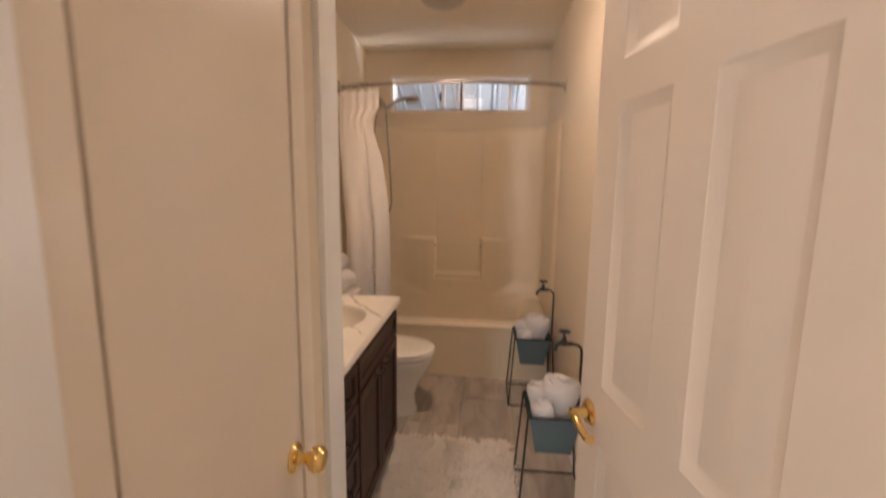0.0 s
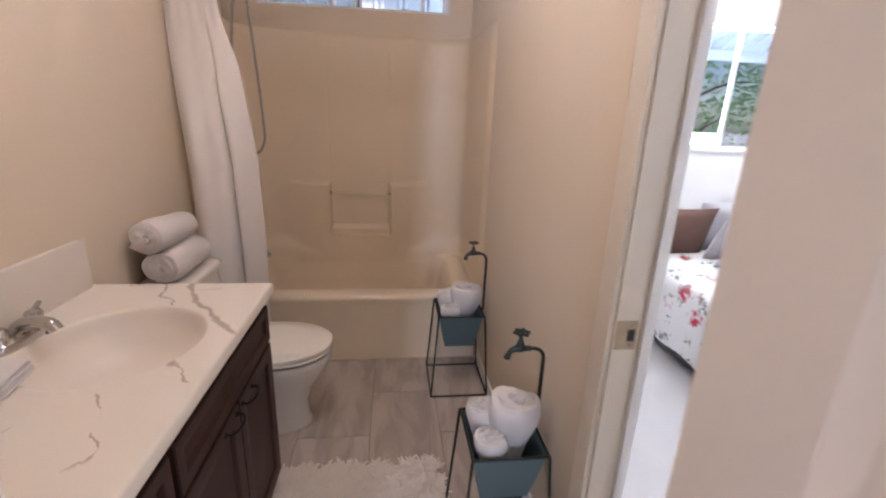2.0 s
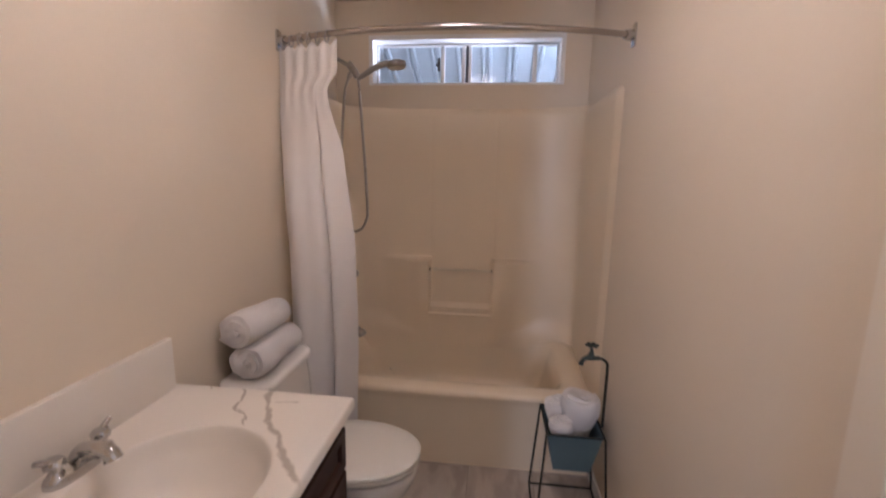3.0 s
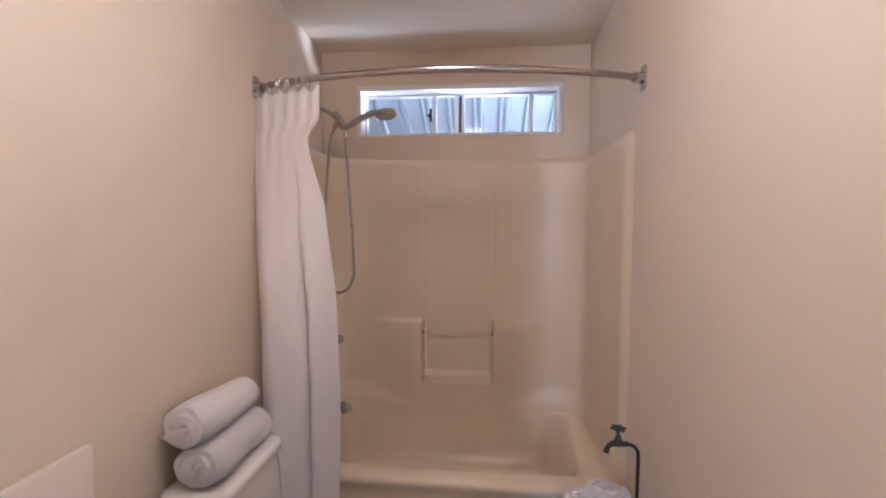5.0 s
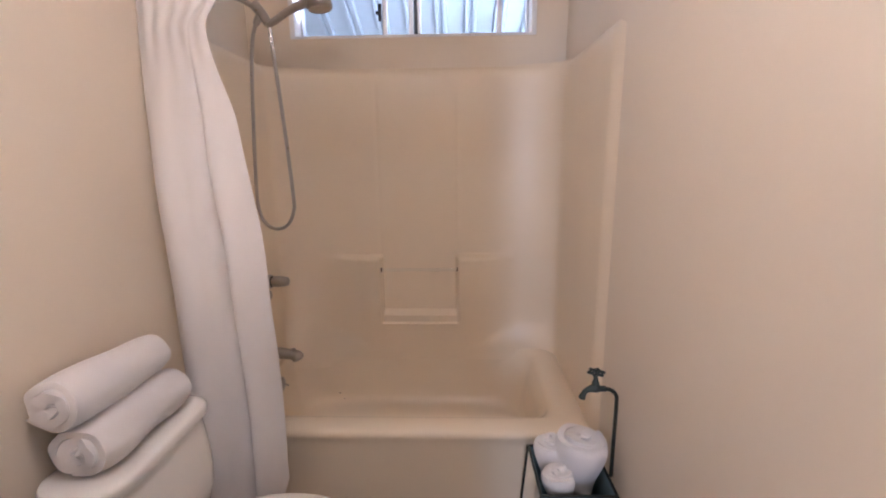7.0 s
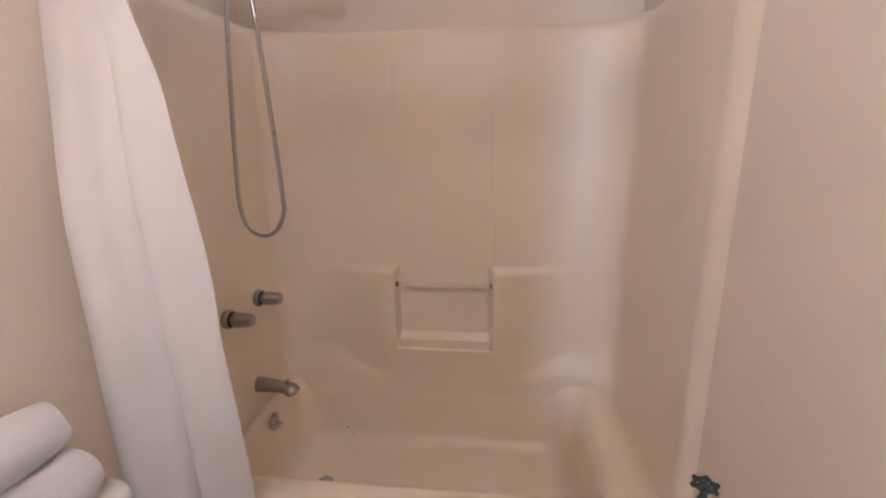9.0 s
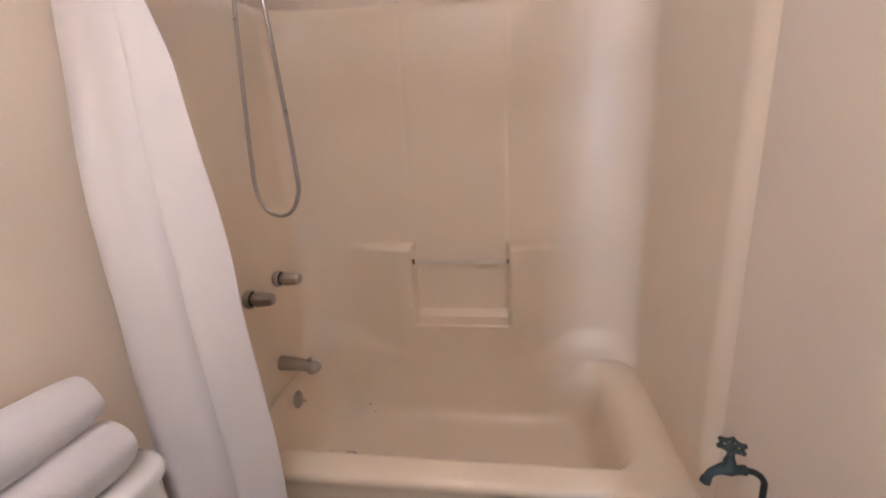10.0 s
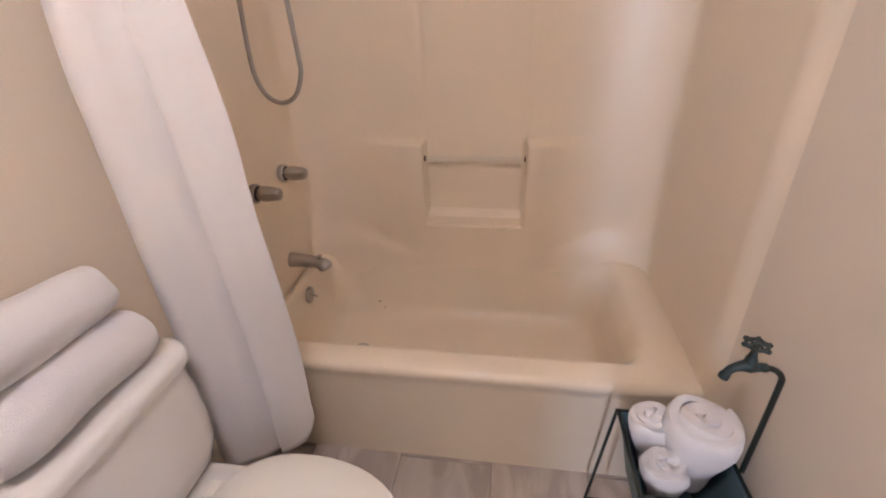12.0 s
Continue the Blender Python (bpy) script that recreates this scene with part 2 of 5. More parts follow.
def floral():
    """White quilt cloth with scattered red blossoms and grey-green leaf marks."""
    m = material("floral_quilt", (0.80, 0.78, 0.77), 0.9, scale=6, vary=0.05, fine=120, bump=0.3, dist=0.003, spec=0.1)
    nt = m.node_tree
    n, l = nt.nodes, nt.links
    b = n["Principled BSDF"]
    cur = b.inputs["Base Color"].links[0].from_socket
    co = n.new("ShaderNodeTexCoord")
    for scale, col, cut, seed in ((5.0, (0.50, 0.05, 0.08, 1), 0.22, 0.0), (9.0, (0.20, 0.22, 0.22, 1), 0.24, 3.3), (7.0, (0.36, 0.27, 0.24, 1), 0.20, 7.1)):
        mp = n.new("ShaderNodeMapping")
        mp.inputs["Location"].default_value = (seed, seed * 1.7, seed)
        l.new(co.outputs["Object"], mp.inputs["Vector"])
        nz = n.new("ShaderNodeTexNoise")
        nz.inputs["Scale"].default_value, nz.inputs["Detail"].default_value = scale * 4, 2
        l.new(mp.outputs[0], nz.inputs["Vector"])
        add = n.new("ShaderNodeVectorMath")
        add.operation = "MULTIPLY_ADD"
        l.new(nz.outputs["Color"], add.inputs[0])
        add.inputs[1].default_value = (0.14, 0.14, 0.14)
        l.new(mp.outputs[0], add.inputs[2])
        vo = n.new("ShaderNodeTexVoronoi")
        vo.inputs["Scale"].default_value = scale
        l.new(add.outputs[0], vo.inputs["Vector"])
        f = math_node(nt, "MULTIPLY", math_node(nt, "SUBTRACT", cut * 1.35, vo.outputs["Distance"]), 9, clamp=True)
        f = math_node(nt, "MULTIPLY", f, math_node(nt, "MULTIPLY", math_node(nt, "SUBTRACT", nz.outputs["Fac"], 0.36), 9, clamp=True))
        mx = n.new("ShaderNodeMix")
        mx.data_type = "RGBA"
        mx.inputs["B"].default_value = col
        l.new(f, mx.inputs["Factor"])
        l.new(cur, mx.inputs["A"])
        cur = mx.outputs["Result"]
    l.new(cur, b.inputs["Base Color"])
    return m


MARBLE, TILE, FLORAL = marble_top(), floor_tile(), floral()


def let_light_through(m, color, share):
    """Thin leaf: part of the light passes through it."""
    n, l = m.node_tree.nodes, m.node_tree.links
    thin, mix = n.new("ShaderNodeBsdfTranslucent"), n.new("ShaderNodeMixShader")
    thin.inputs["Color"].default_value = (*color, 1)
    mix.inputs[0].default_value = share
    l.new(n["Principled BSDF"].outputs[0], mix.inputs[1])
    l.new(thin.outputs[0], mix.inputs[2])
    l.new(mix.outputs[0], n["Material Output"].inputs["Surface"])


let_light_through(LEAF, (0.30, 0.50, 0.20), 0.45)

# ---- building tools ----
BASE = {}


def thing(name, at, label, category, group="", kind=""):
    ob = new(name)
    ob.location = at
    ob.empty_display_size = 0.05
    BASE[ob] = Vector(at)
    return tagged(ob, label, category, group, kind)


def part(name, bm, mat, parent=None, label="", smooth=True):
    """Links a bmesh, given in world places, as one mesh; under parent when there is one."""
    me = bpy.data.meshes.new(name)
    if parent is not None:
        bmesh.ops.translate(bm, verts=bm.verts, vec=-BASE[parent])
    bmesh.ops.recalc_face_normals(bm, faces=bm.faces)
    for f in bm.faces:
        f.smooth = smooth
    bm.to_mesh(me)
    bm.free()
    me.materials.append(mat)
    if smooth:
        me.set_sharp_from_angle(angle=radians(42))
    ob = new(name, me)
    if parent is not None:
        ob.parent = parent
        BASE[ob] = BASE[parent]
    else:
        BASE[ob] = Vector((0, 0, 0))
    if label:
        ob["label"] = label
    return ob


def boxes(*specs, bev=0.0, seg=2):
    """One bmesh of boxes (x0, x1, y0, y1, z0, z1), edges rounded by bev."""
    bm = bmesh.new()
    for x0, x1, y0, y1, z0, z1 in specs:
        r = bmesh.ops.create_cube(bm, size=1.0)
        bmesh.ops.scale(bm, verts=r["verts"], vec=(x1 - x0, y1 - y0, z1 - z0))
        bmesh.ops.translate(bm, verts=r["verts"], vec=((x0 + x1) / 2, (y0 + y1) / 2, (z0 + z1) / 2))
    if bev:
        bmesh.ops.bevel(bm, geom=bm.edges[:], offset=bev, segments=seg, affect="EDGES", profile=0.6)
    return bm


def loft(rings, cap0=True, cap1=True):
    bm = bmesh.new()
    rows = [[bm.verts.new(p) for p in ring] for ring in rings]
    n = len(rows[0])
    for a, b in zip(rows, rows[1:]):
        for k in range(n):
            bm.faces.new((a[k], a[(k + 1) % n], b[(k + 1) % n], b[k]))
    if cap0:
        bm.faces.new(rows[0][::-1])
    if cap1:
        bm.faces.new(rows[-1])
    return bm


def lathe(origin, axis, profile, segs=28, cap=True):
    """Turns (radius, height) pairs about axis from origin."""
    q = Vector((0, 0, 1)).rotation_difference(Vector(axis).normalized())
    o = Vector(origin)
    rings = [[o + q @ Vector((r * math.cos(2 * math.pi * k / segs), r * math.sin(2 * math.pi * k / segs), h)) for k in range(segs)] for r, h in profile]
    return loft(rings, cap, cap)


def smooth_line(pts, per=8, closed=False):
    pts = [Vector(p) for p in pts]
    out = []
    n = len(pts)
    for i in range(n if closed else n - 1):
        if closed:
            a, b, c, d = pts[i - 1], pts[i], pts[(i + 1) % n], pts[(i + 2) % n]
        else:
            a, b, c, d = pts[max(i - 1, 0)], pts[i], pts[i + 1], pts[min(i + 2, n - 1)]
        for k in range(per):
            t = k / per
            out.append(0.5 * (2 * b + (c - a) * t + (2 * a - 5 * b + 4 * c - d) * t * t + (3 * b - a - 3 * c + d) * t ** 3))
    if not closed:
        out.append(pts[-1])
    return out


def tube(pts, radius, segs=10, closed=False):
    """A round bar along a line of points; radius is a number or a function of 0..1."""
    pts = [Vector(p) for p in pts]
    n = len(pts)
    rings, up = [], None
    for i, p in enumerate(pts):
        a = pts[i - 1] if (i or closed) else p
        b = pts[(i + 1) % n] if (i < n - 1 or closed) else p
        d = (b - a).normalized()
        if up is None:
            up = d.orthogonal().normalized()
        up = (up - d * up.dot(d)).normalized()
        side = d.cross(up)
        r = radius(i / max(1, n - 1)) if callable(radius) else radius
        rings.append([p + (up * math.cos(2 * math.pi * k / segs) + side * math.sin(2 * math.pi * k / segs)) * r for k in range(segs)])
    if closed:
        rings.append(rings[0])
        bm = loft(rings, False, False)
        bmesh.ops.remove_doubles(bm, verts=bm.verts, dist=1e-6)
        return bm
    return loft(rings)


def join(*bms):
    out = bmesh.new()
    for b in bms:
        me = bpy.data.meshes.new("tmp")
        b.to_mesh(me)
        b.free()
        out.from_mesh(me)
        bpy.data.meshes.remove(me)
    return out


def rounded(x0, x1, y0, y1, r, z, n=6):
    """Points round a rectangle with rounded corners."""
    out = []
    for cx, cy, a0 in ((x1 - r, y1 - r, 0), (x0 + r, y1 - r, 90), (x0 + r, y0 + r, 180), (x1 - r, y0 + r, 270)):
        for k in range(n + 1):
            a = radians(a0 + 90 * k / n)
            out.append(Vector((cx + r * math.cos(a), cy + r * math.sin(a), z(cx + r * math.cos(a), cy + r * math.sin(a)) if callable(z) else z)))
    return out


def sstep(a, b, x):
    t = min(1.0, max(0.0, (x - a) / (b - a)))
    return t * t * (3 - 2 * t)


def prism(outline, z0, z1):
    return loft([[Vector((x, y, z0)) for x, y in outline], [Vector((x, y, z1)) for x, y in outline]])


def structure(name, bm, mat, label, category, smooth=False):
    return tagged(part(name, bm, mat, None, smooth=smooth), label, category, kind="structure")


# ---- the shell ----
H = 2.57          # ceiling
XR = 0.76         # face of the bathroom's right wall
XL = -0.77        # face of the bathroom's left wall
structure("wall_left", prism([(XL, 0.40), (XL, 2.43), (-0.822, 3.32), (-0.95, 3.32), (-0.95, 0.40)], 0, H), WALL,
          "cream painted wall behind the vanity and toilet", "wall")
DY0, DY1, DH = 0.27, 1.045, 2.05    # doorway to the bedroom
structure("wall_right", boxes((XR, 0.84, -0.26, DY0, 0, H), (XR, 0.84, DY1, 3.32, 0, H), (XR, 0.84, DY0, DY1, DH, H)), WALL,
          "cream painted wall with a doorway to the bedroom", "wall")
WX0, WX1, WZ0, WZ1 = -0.60, 0.605, 2.075, 2.360      # bathroom window
BX0, BX1, BZ0, BZ1 = 2.25, 3.33, 1.28, 2.14          # bedroom window
structure("wall_back", boxes((-0.95, WX0, 3.300, 3.46, 0, H), (WX0, WX1, 3.300, 3.46, 0, WZ0), (WX0, WX1, 3.300, 3.46, WZ1, H),
                             (WX1, 0.88, 3.300, 3.46, 0, H)), WALL, "cream painted outer wall with a high slider window", "wall")
structure("wall_bedroom_back", boxes((0.88, BX0, 3.32, 3.46, 0, H), (BX0, BX1, 3.32, 3.46, 0, BZ0), (BX0, BX1, 3.32, 3.46, BZ1, H),
                                     (BX1, 4.6, 3.32, 3.46, 0, H)), BEDWALL, "white bedroom wall with a window", "wall")
structure("wall_bedroom_side", boxes((4.6, 4.72, -1.2, 3.46, 0, H)), BEDWALL, "plain white bedroom wall", "wall")
structure("wall_bedroom_front", boxes((0.88, 4.6, -1.32, -1.2, 0, H)), BEDWALL, "plain white bedroom wall", "wall")
structure("wall_bedroom_lining", boxes((0.841, 0.850, -1.2, DY0 - 0.07, 0, H), (0.841, 0.850, DY1 + 0.07, 3.32, 0, H),
                                       (0.841, 0.850, DY0 - 0.07, DY1 + 0.07, DH + 0.07, H)), BEDWALL, "white painted bedroom face of the dividing wall", "wall")
# closet beside the entry
CX, CY = -0.12, 0.485
KY0, KY1 = -0.221, 0.240          # closet doorway
structure("wall_closet", boxes((CX - 0.1, CX, KY1, CY - 0.085, 0, H), (CX - 0.1, CX, -0.36, KY0, 0, H), (CX - 0.1, CX, KY0, KY1, DH, H),
                               (-0.77, CX, CY - 0.085, CY, 0, H), (-0.95, CX - 0.1, -0.36, -0.26, 0, H), (-0.95, -0.85, -0.26, 0.40, 0, H)),
          WALL, "cream wall round the linen closet", "wall")
structure("wall_entry", boxes((0.755, 0.84, -0.36, -0.26, 0, H), (CX, 0.755, -0.36, -0.26, DH + 0.04, H)), WALL, "cream wall over the entry doorway", "wall")
# unseen; the narrow slot in the far wall is added for the hall beam
structure("wall_hall", boxes((-1.3, -0.95, -0.36, -0.26, 0, H), (-1.42, -1.3, -2.6, -0.26, 0, H), (1.3, 1.42, -2.6, -1.32, 0, H), (-1.3, -0.56, -2.72, -2.6, 0, H),
                             (-0.38, 1.3, -2.72, -2.6, 0, H), (-0.56, -0.38, -2.72, -2.6, 0, 0.95), (-0.56, -0.38, -2.72, -2.6, 2.15, H), (0.88, 1.3, -1.45, -1.32, 0, H),
                             (0.76, 0.84, -1.32, -0.36, 0, H)), WALL, "plain hall walls behind the entry", "wall")
structure("ceiling", boxes((-1.42, 4.72, -2.72, 3.46, H, H + 0.12)), CEIL, "cream painted plaster ceiling", "ceiling")
structure("floor_hall", boxes((-1.42, 1.42, -2.72, -0.36, -0.1, -0.001)), BEDFLOOR, "plain grey hall floor", "floor")
structure("floor_bedroom", boxes((0.765, 4.6, -1.2, 3.32, -0.1, 0.0)), BEDFLOOR, "pale grey bedroom floor", "floor")
floor = structure("floor", boxes((-0.95, 0.765, -0.36, 3.32, -0.1, -0.0035)), GROUT, "stone-look tile floor with thin grey joints", "floor")
structure("baseboard_right", boxes((XR - 0.012, XR, DY1 + 0.075, 2.53, 0, 0.075), bev=0.003), TRIM, "white painted baseboard", "baseboard")
structure("baseboard_left", boxes((XL, XL + 0.012, 1.66, 2.43, 0, 0.075), bev=0.003), TRIM, "white painted baseboard", "baseboard")

# bedroom doorway: jamb, stop, casing, strike
jamb = thing("door_frame", (XR, DY1, 0), "white painted door frame with a brass strike plate", "door frame", kind="structure")
part("jamb", boxes((XR - 0.004, 0.852, DY1 - 0.018, DY1, 0, DH), (XR - 0.004, 0.852, DY0, DY0 + 0.018, 0, DH), (XR - 0.004, 0.852, DY0 + 0.018, DY1 - 0.018, DH - 0.018, DH), bev=0.002), CASING, jamb)
part("stop", boxes((0.822, 0.846, DY1 - 0.031, DY1 - 0.018, 0, DH - 0.018), (0.822, 0.846, DY0 + 0.018, DY0 + 0.031, 0, DH - 0.018), bev=0.002), TRIM, jamb)
part("casing", boxes((XR - 0.018, XR - 0.004, DY1 - 0.012, DY1 + 0.058, 0, DH + 0.055), (XR - 0.018, XR - 0.004, DY0 - 0.058, DY0 + 0.012, 0, DH + 0.055),
                     (XR - 0.018, XR - 0.004, DY0 + 0.012, DY1 - 0.012, DH - 0.012, DH + 0.055), bev=0.004), CASING, jamb)
part("bedroom_casing", boxes((0.852, 0.863, DY1 - 0.012, DY1 + 0.058, 0, DH + 0.055), (0.852, 0.863, DY0 - 0.058, DY0 + 0.012, 0, DH + 0.055),
                             (0.852, 0.863, DY0 + 0.012, DY1 - 0.012, DH - 0.012, DH + 0.055), bev=0.004), TRIM, jamb)
sp = part("strike_plate", boxes((0.7585, 0.812, DY1 - 0.0205, DY1 - 0.0182, 0.912, 0.988), bev=0.001), OLDBRASS, jamb, "dull brass strike plate")
# no real hole: a dark patch on the plate gives its shade
part("latch_hole_shade", boxes((0.788, 0.806, DY1 - 0.0212, DY1 - 0.0204, 0.935, 0.965)), HOLLOWSHADE, sp, "dark patch for the shade in the latch hole", smooth=False)
for z in (0.924, 0.976):
    part("screw", lathe((0.797, DY1 - 0.0204, z), (0, -1, 0), [(0.0045, 0), (0.0035, 0.0014)], 10), CHROME, sp)

# closet door with casing and knob
closet = thing("closet_door", (CX, (KY0 + KY1) / 2, 0), "closed flat cream closet door with a brass knob", "door")
part("door_slab", boxes((CX - 0.030, CX + 0.008, KY0 + 0.008, KY1 - 0.007, 0.008, DH - 0.005), bev=0.003), DOOR, closet)
knob = part("knob", lathe((CX + 0.008, KY1 - 0.048, 0.885), (1, 0, 0), [(0.031, 0), (0.031, 0.004), (0.026, 0.009), (0.013, 0.012), (0.0105, 0.024), (0.013, 0.032), (0.024, 0.040),
                                                              (0.0275, 0.050), (0.0265, 0.060), (0.019, 0.067), (0.001, 0.069)]), BRASS, closet, "polished brass round knob")
part("latch_plate", boxes((CX - 0.034, CX - 0.006, KY1 - 0.004, KY1 - 0.001, 0.86, 0.935), bev=0.001), OLDBRASS, closet, "dull brass latch plate")
structure("trim_closet", boxes((CX, CX + 0.011, KY1, KY1 + 0.062, 0, DH + 0.06), (CX, CX + 0.011, KY0 - 0.063, KY0, 0, DH + 0.06), (CX, CX + 0.011, KY0, KY1, DH, DH + 0.06), bev=0.004),
          DOOR, "white closet door casing", "trim", smooth=True)
structure("trim_corner", boxes((CX - 0.02, CX + 0.016, CY - 0.105, CY + 0.008, 0, H - 0.002), bev=0.004), TRIM, "white painted corner board at the bathroom entry", "trim", smooth=True)
structure("trim_entry", boxes((0.735, 0.755, -0.365, -0.195, 0, DH + 0.04), (CX, CX + 0.02, -0.365, -0.275, 0, DH + 0.04), (CX + 0.02, 0.735, -0.365, -0.255, DH + 0.02, DH + 0.04), bev=0.003),
          TRIM, "white painted entry door jamb", "trim", smooth=True)


def panel_door(width, height, thick):
    """A six-panel door in its own place: hinge at the origin, leaf along +x, near face at y = 0."""
    door = thing("panel_door", (0, 0, 0), "open cream six-panel door with a brass lever", "door")
    st, mid = 0.112, 0.11
    pw = (width - 2 * st - mid) / 2
    cols = [(st, st + pw), (st + pw + mid, width - st)]
    rows = [(0.22, 0.83), (0.975, 1.615), (1.705, 1.92)]
    specs = [(0, st, 0, thick, 0, height), (width - st, width, 0, thick, 0, height), (st + pw, st + pw + mid, 0, thick, 0, height)]
    zs = [0.0] + [v for r in rows for v in r] + [height]
    for a, b in cols:
        for z0, z1 in zip(zs[::2], zs[1::2]):
            specs.append((a, b, 0, thick, z0, z1))
    part("door_leaf", boxes(*specs), DOOR, door, smooth=False)
    for a, b in cols:
        for z0, z1 in rows:
            bm = bmesh.new()
            rings = []
            for inset, y in ((0, 0.0), (0.003, 0.002), (0.024, 0.012), (0.028, 0.012), (0.080, 0.005)):
                rings.append([Vector((a + inset, y, z0 + inset)), Vector((b - inset, y, z0 + inset)), Vector((b - inset, y, z1 - inset)), Vector((a + inset, y, z1 - inset))])
            back = [[Vector((v.x, thick - v.y, v.z)) for v in r] for r in rings]
            panel = loft(rings[::-1] + back)
            part("panel", panel, DOOR, door)
    zl, xl = 0.885, width - 0.062
    rose = part("rosette", lathe((xl, thick, zl), (0, 1, 0), [(0.033, 0), (0.033, 0.004), (0.028, 0.009), (0.014, 0.012), (0.012, 0.042), (0.014, 0.050), (0.001, 0.052)]), BRASS, door, "polished brass rosette")
    yl = thick + 0.048
    line = smooth_line([(xl, yl - 0.004, zl), (xl - 0.012, yl, zl + 0.001), (xl - 0.04, yl + 0.004, zl + 0.006), (xl - 0.07, yl + 0.004, zl), (xl - 0.10, yl, zl - 0.007), (xl - 0.112, yl, zl - 0.002)], 6)
    part("lever", tube(line, lambda t: 0.0115 - 0.003 * t + 0.003 * max(0, t - 0.85) / 0.15, 12), BRASS, rose)
    part("latch", boxes((width - 0.001, width + 0.0015, 0.006, thick - 0.006, zl - 0.03, zl + 0.03), bev=0.0005), OLDBRASS, door, "brass latch face on the door edge")
    for z in (0.25, 1.0, 1.78):
        part("hinge", join(lathe((-0.006, -0.004, z - 0.045), (0, 0, 1), [(0.006, 0), (0.006, 0.09)], 12), boxes((-0.004, 0.03, -0.0015, 0.0, z - 0.045, z + 0.045))), OLDBRASS, door, "brass butt hinge")
    return door


leaf = panel_door(0.705, 2.03, 0.035)
leaf.matrix_basis = pose(0.693, -0.190, 0.012, 0, 0, 90 + 10.5)

# ---- ceiling light ----
fixture = thing("ceiling_light", (-0.02, 2.12, H), "round flush ceiling light, switched off", "ceiling light")
part("rim", lathe((-0.02, 2.12, H), (0, 0, -1), [(0.15, 0.0), (0.155, 0.012), (0.148, 0.026)], 40), NICKEL, fixture)
part("dome", lathe((-0.02, 2.12, H - 0.024), (0, 0, -1), [(0.143, 0), (0.138, 0.022), (0.115, 0.046), (0.07, 0.062), (0.02, 0.068), (0.001, 0.069)], 40), VENTM, fixture, "frosted glass dome")
# second lamp: unseen, added overhead to light the room warmly
lit = thing("added_ceiling_lamp", (0.02, 1.40, H), "unseen round ceiling lamp, added as the warm room light", "ceiling light")
part("lamp_rim", lathe((0.02, 1.40, H), (0, 0, -1), [(0.17, 0.0), (0.175, 0.012), (0.168, 0.03)], 40), NICKEL, lit)
part("lamp_dome", lathe((0.02, 1.40, H - 0.028), (0, 0, -1), [(0.156, 0), (0.154, 0.03), (0.130, 0.062), (0.085, 0.082), (0.03, 0.090), (0.001, 0.091)], 40), lamp_glow("added_lamp_glow", (1.0, 0.88, 0.78), 38.0), lit)

# ---- bathroom window ----
win = thing("window_1", (0, 3.32, WZ0), "narrow white-trimmed aluminium slider window, closed", "window", kind="structure")
part("window_trim", boxes((WX0 - 0.004, WX0 + 0.022, 3.293, 3.40, WZ0, WZ1), (WX1 - 0.022, WX1 + 0.004, 3.293, 3.40, WZ0, WZ1),
                          (WX0 - 0.004, WX1 + 0.004, 3.290, 3.40, WZ1 - 0.024, WZ1 + 0.006), (WX0 - 0.004, WX1 + 0.004, 3.295, 3.40, WZ0 - 0.004, WZ0 + 0.008), bev=0.003), TRIM, win)
part("window_frame", boxes((WX0 + 0.022, WX0 + 0.034, 3.385, 3.43, WZ0 + 0.008, WZ1 - 0.024), (WX1 - 0.034, WX1 - 0.022, 3.385, 3.43, WZ0 + 0.008, WZ1 - 0.024),
                           (WX0 + 0.034, WX1 - 0.034, 3.385, 3.43, WZ1 - 0.036, WZ1 - 0.024), (WX0 + 0.034, WX1 - 0.034, 3.385, 3.43, WZ0 + 0.008, WZ0 + 0.016), bev=0.002), ALU, win)
for x, w, m in ((-0.145, 0.012, ALU), (-0.012, 0.010, ALU), (0.012, 0.008, DARKALU), (0.030, 0.008, ALU), (0.437, 0.012, ALU)):
    part("mullion", boxes((x - w, x + w, 3.392, 3.425, WZ0 + 0.016, WZ1 - 0.036), bev=0.002), m, win)
lk = part("lock", boxes((-0.176, -0.160, 3.378, 3.392, 2.17, 2.25), (-0.188, -0.170, 3.376, 3.386, 2.198, 2.216), bev=0.003), BLACKM, win, "black sash lock")
part("pull_clip", join(tube([(0.29, 3.40, 2.092), (0.29, 3.40, 2.112), (0.335, 3.40, 2.112), (0.335, 3.40, 2.092)], 0.002, 6)), BLACKM, win)
for a, b in ((WX0 + 0.034, -0.157), (-0.133, -0.022), (0.038, 0.425), (0.449, WX1 - 0.034)):
    p = part("pane", boxes((a, b, 3.405, 3.409, WZ0 + 0.016, WZ1 - 0.036)), GLASS, win, smooth=False)
    p.visible_shadow = False

# ---- tub and surround ----
def rim_z(base):
    return lambda x, y: base + 0.030 * sstep(2.62, 3.20, y)


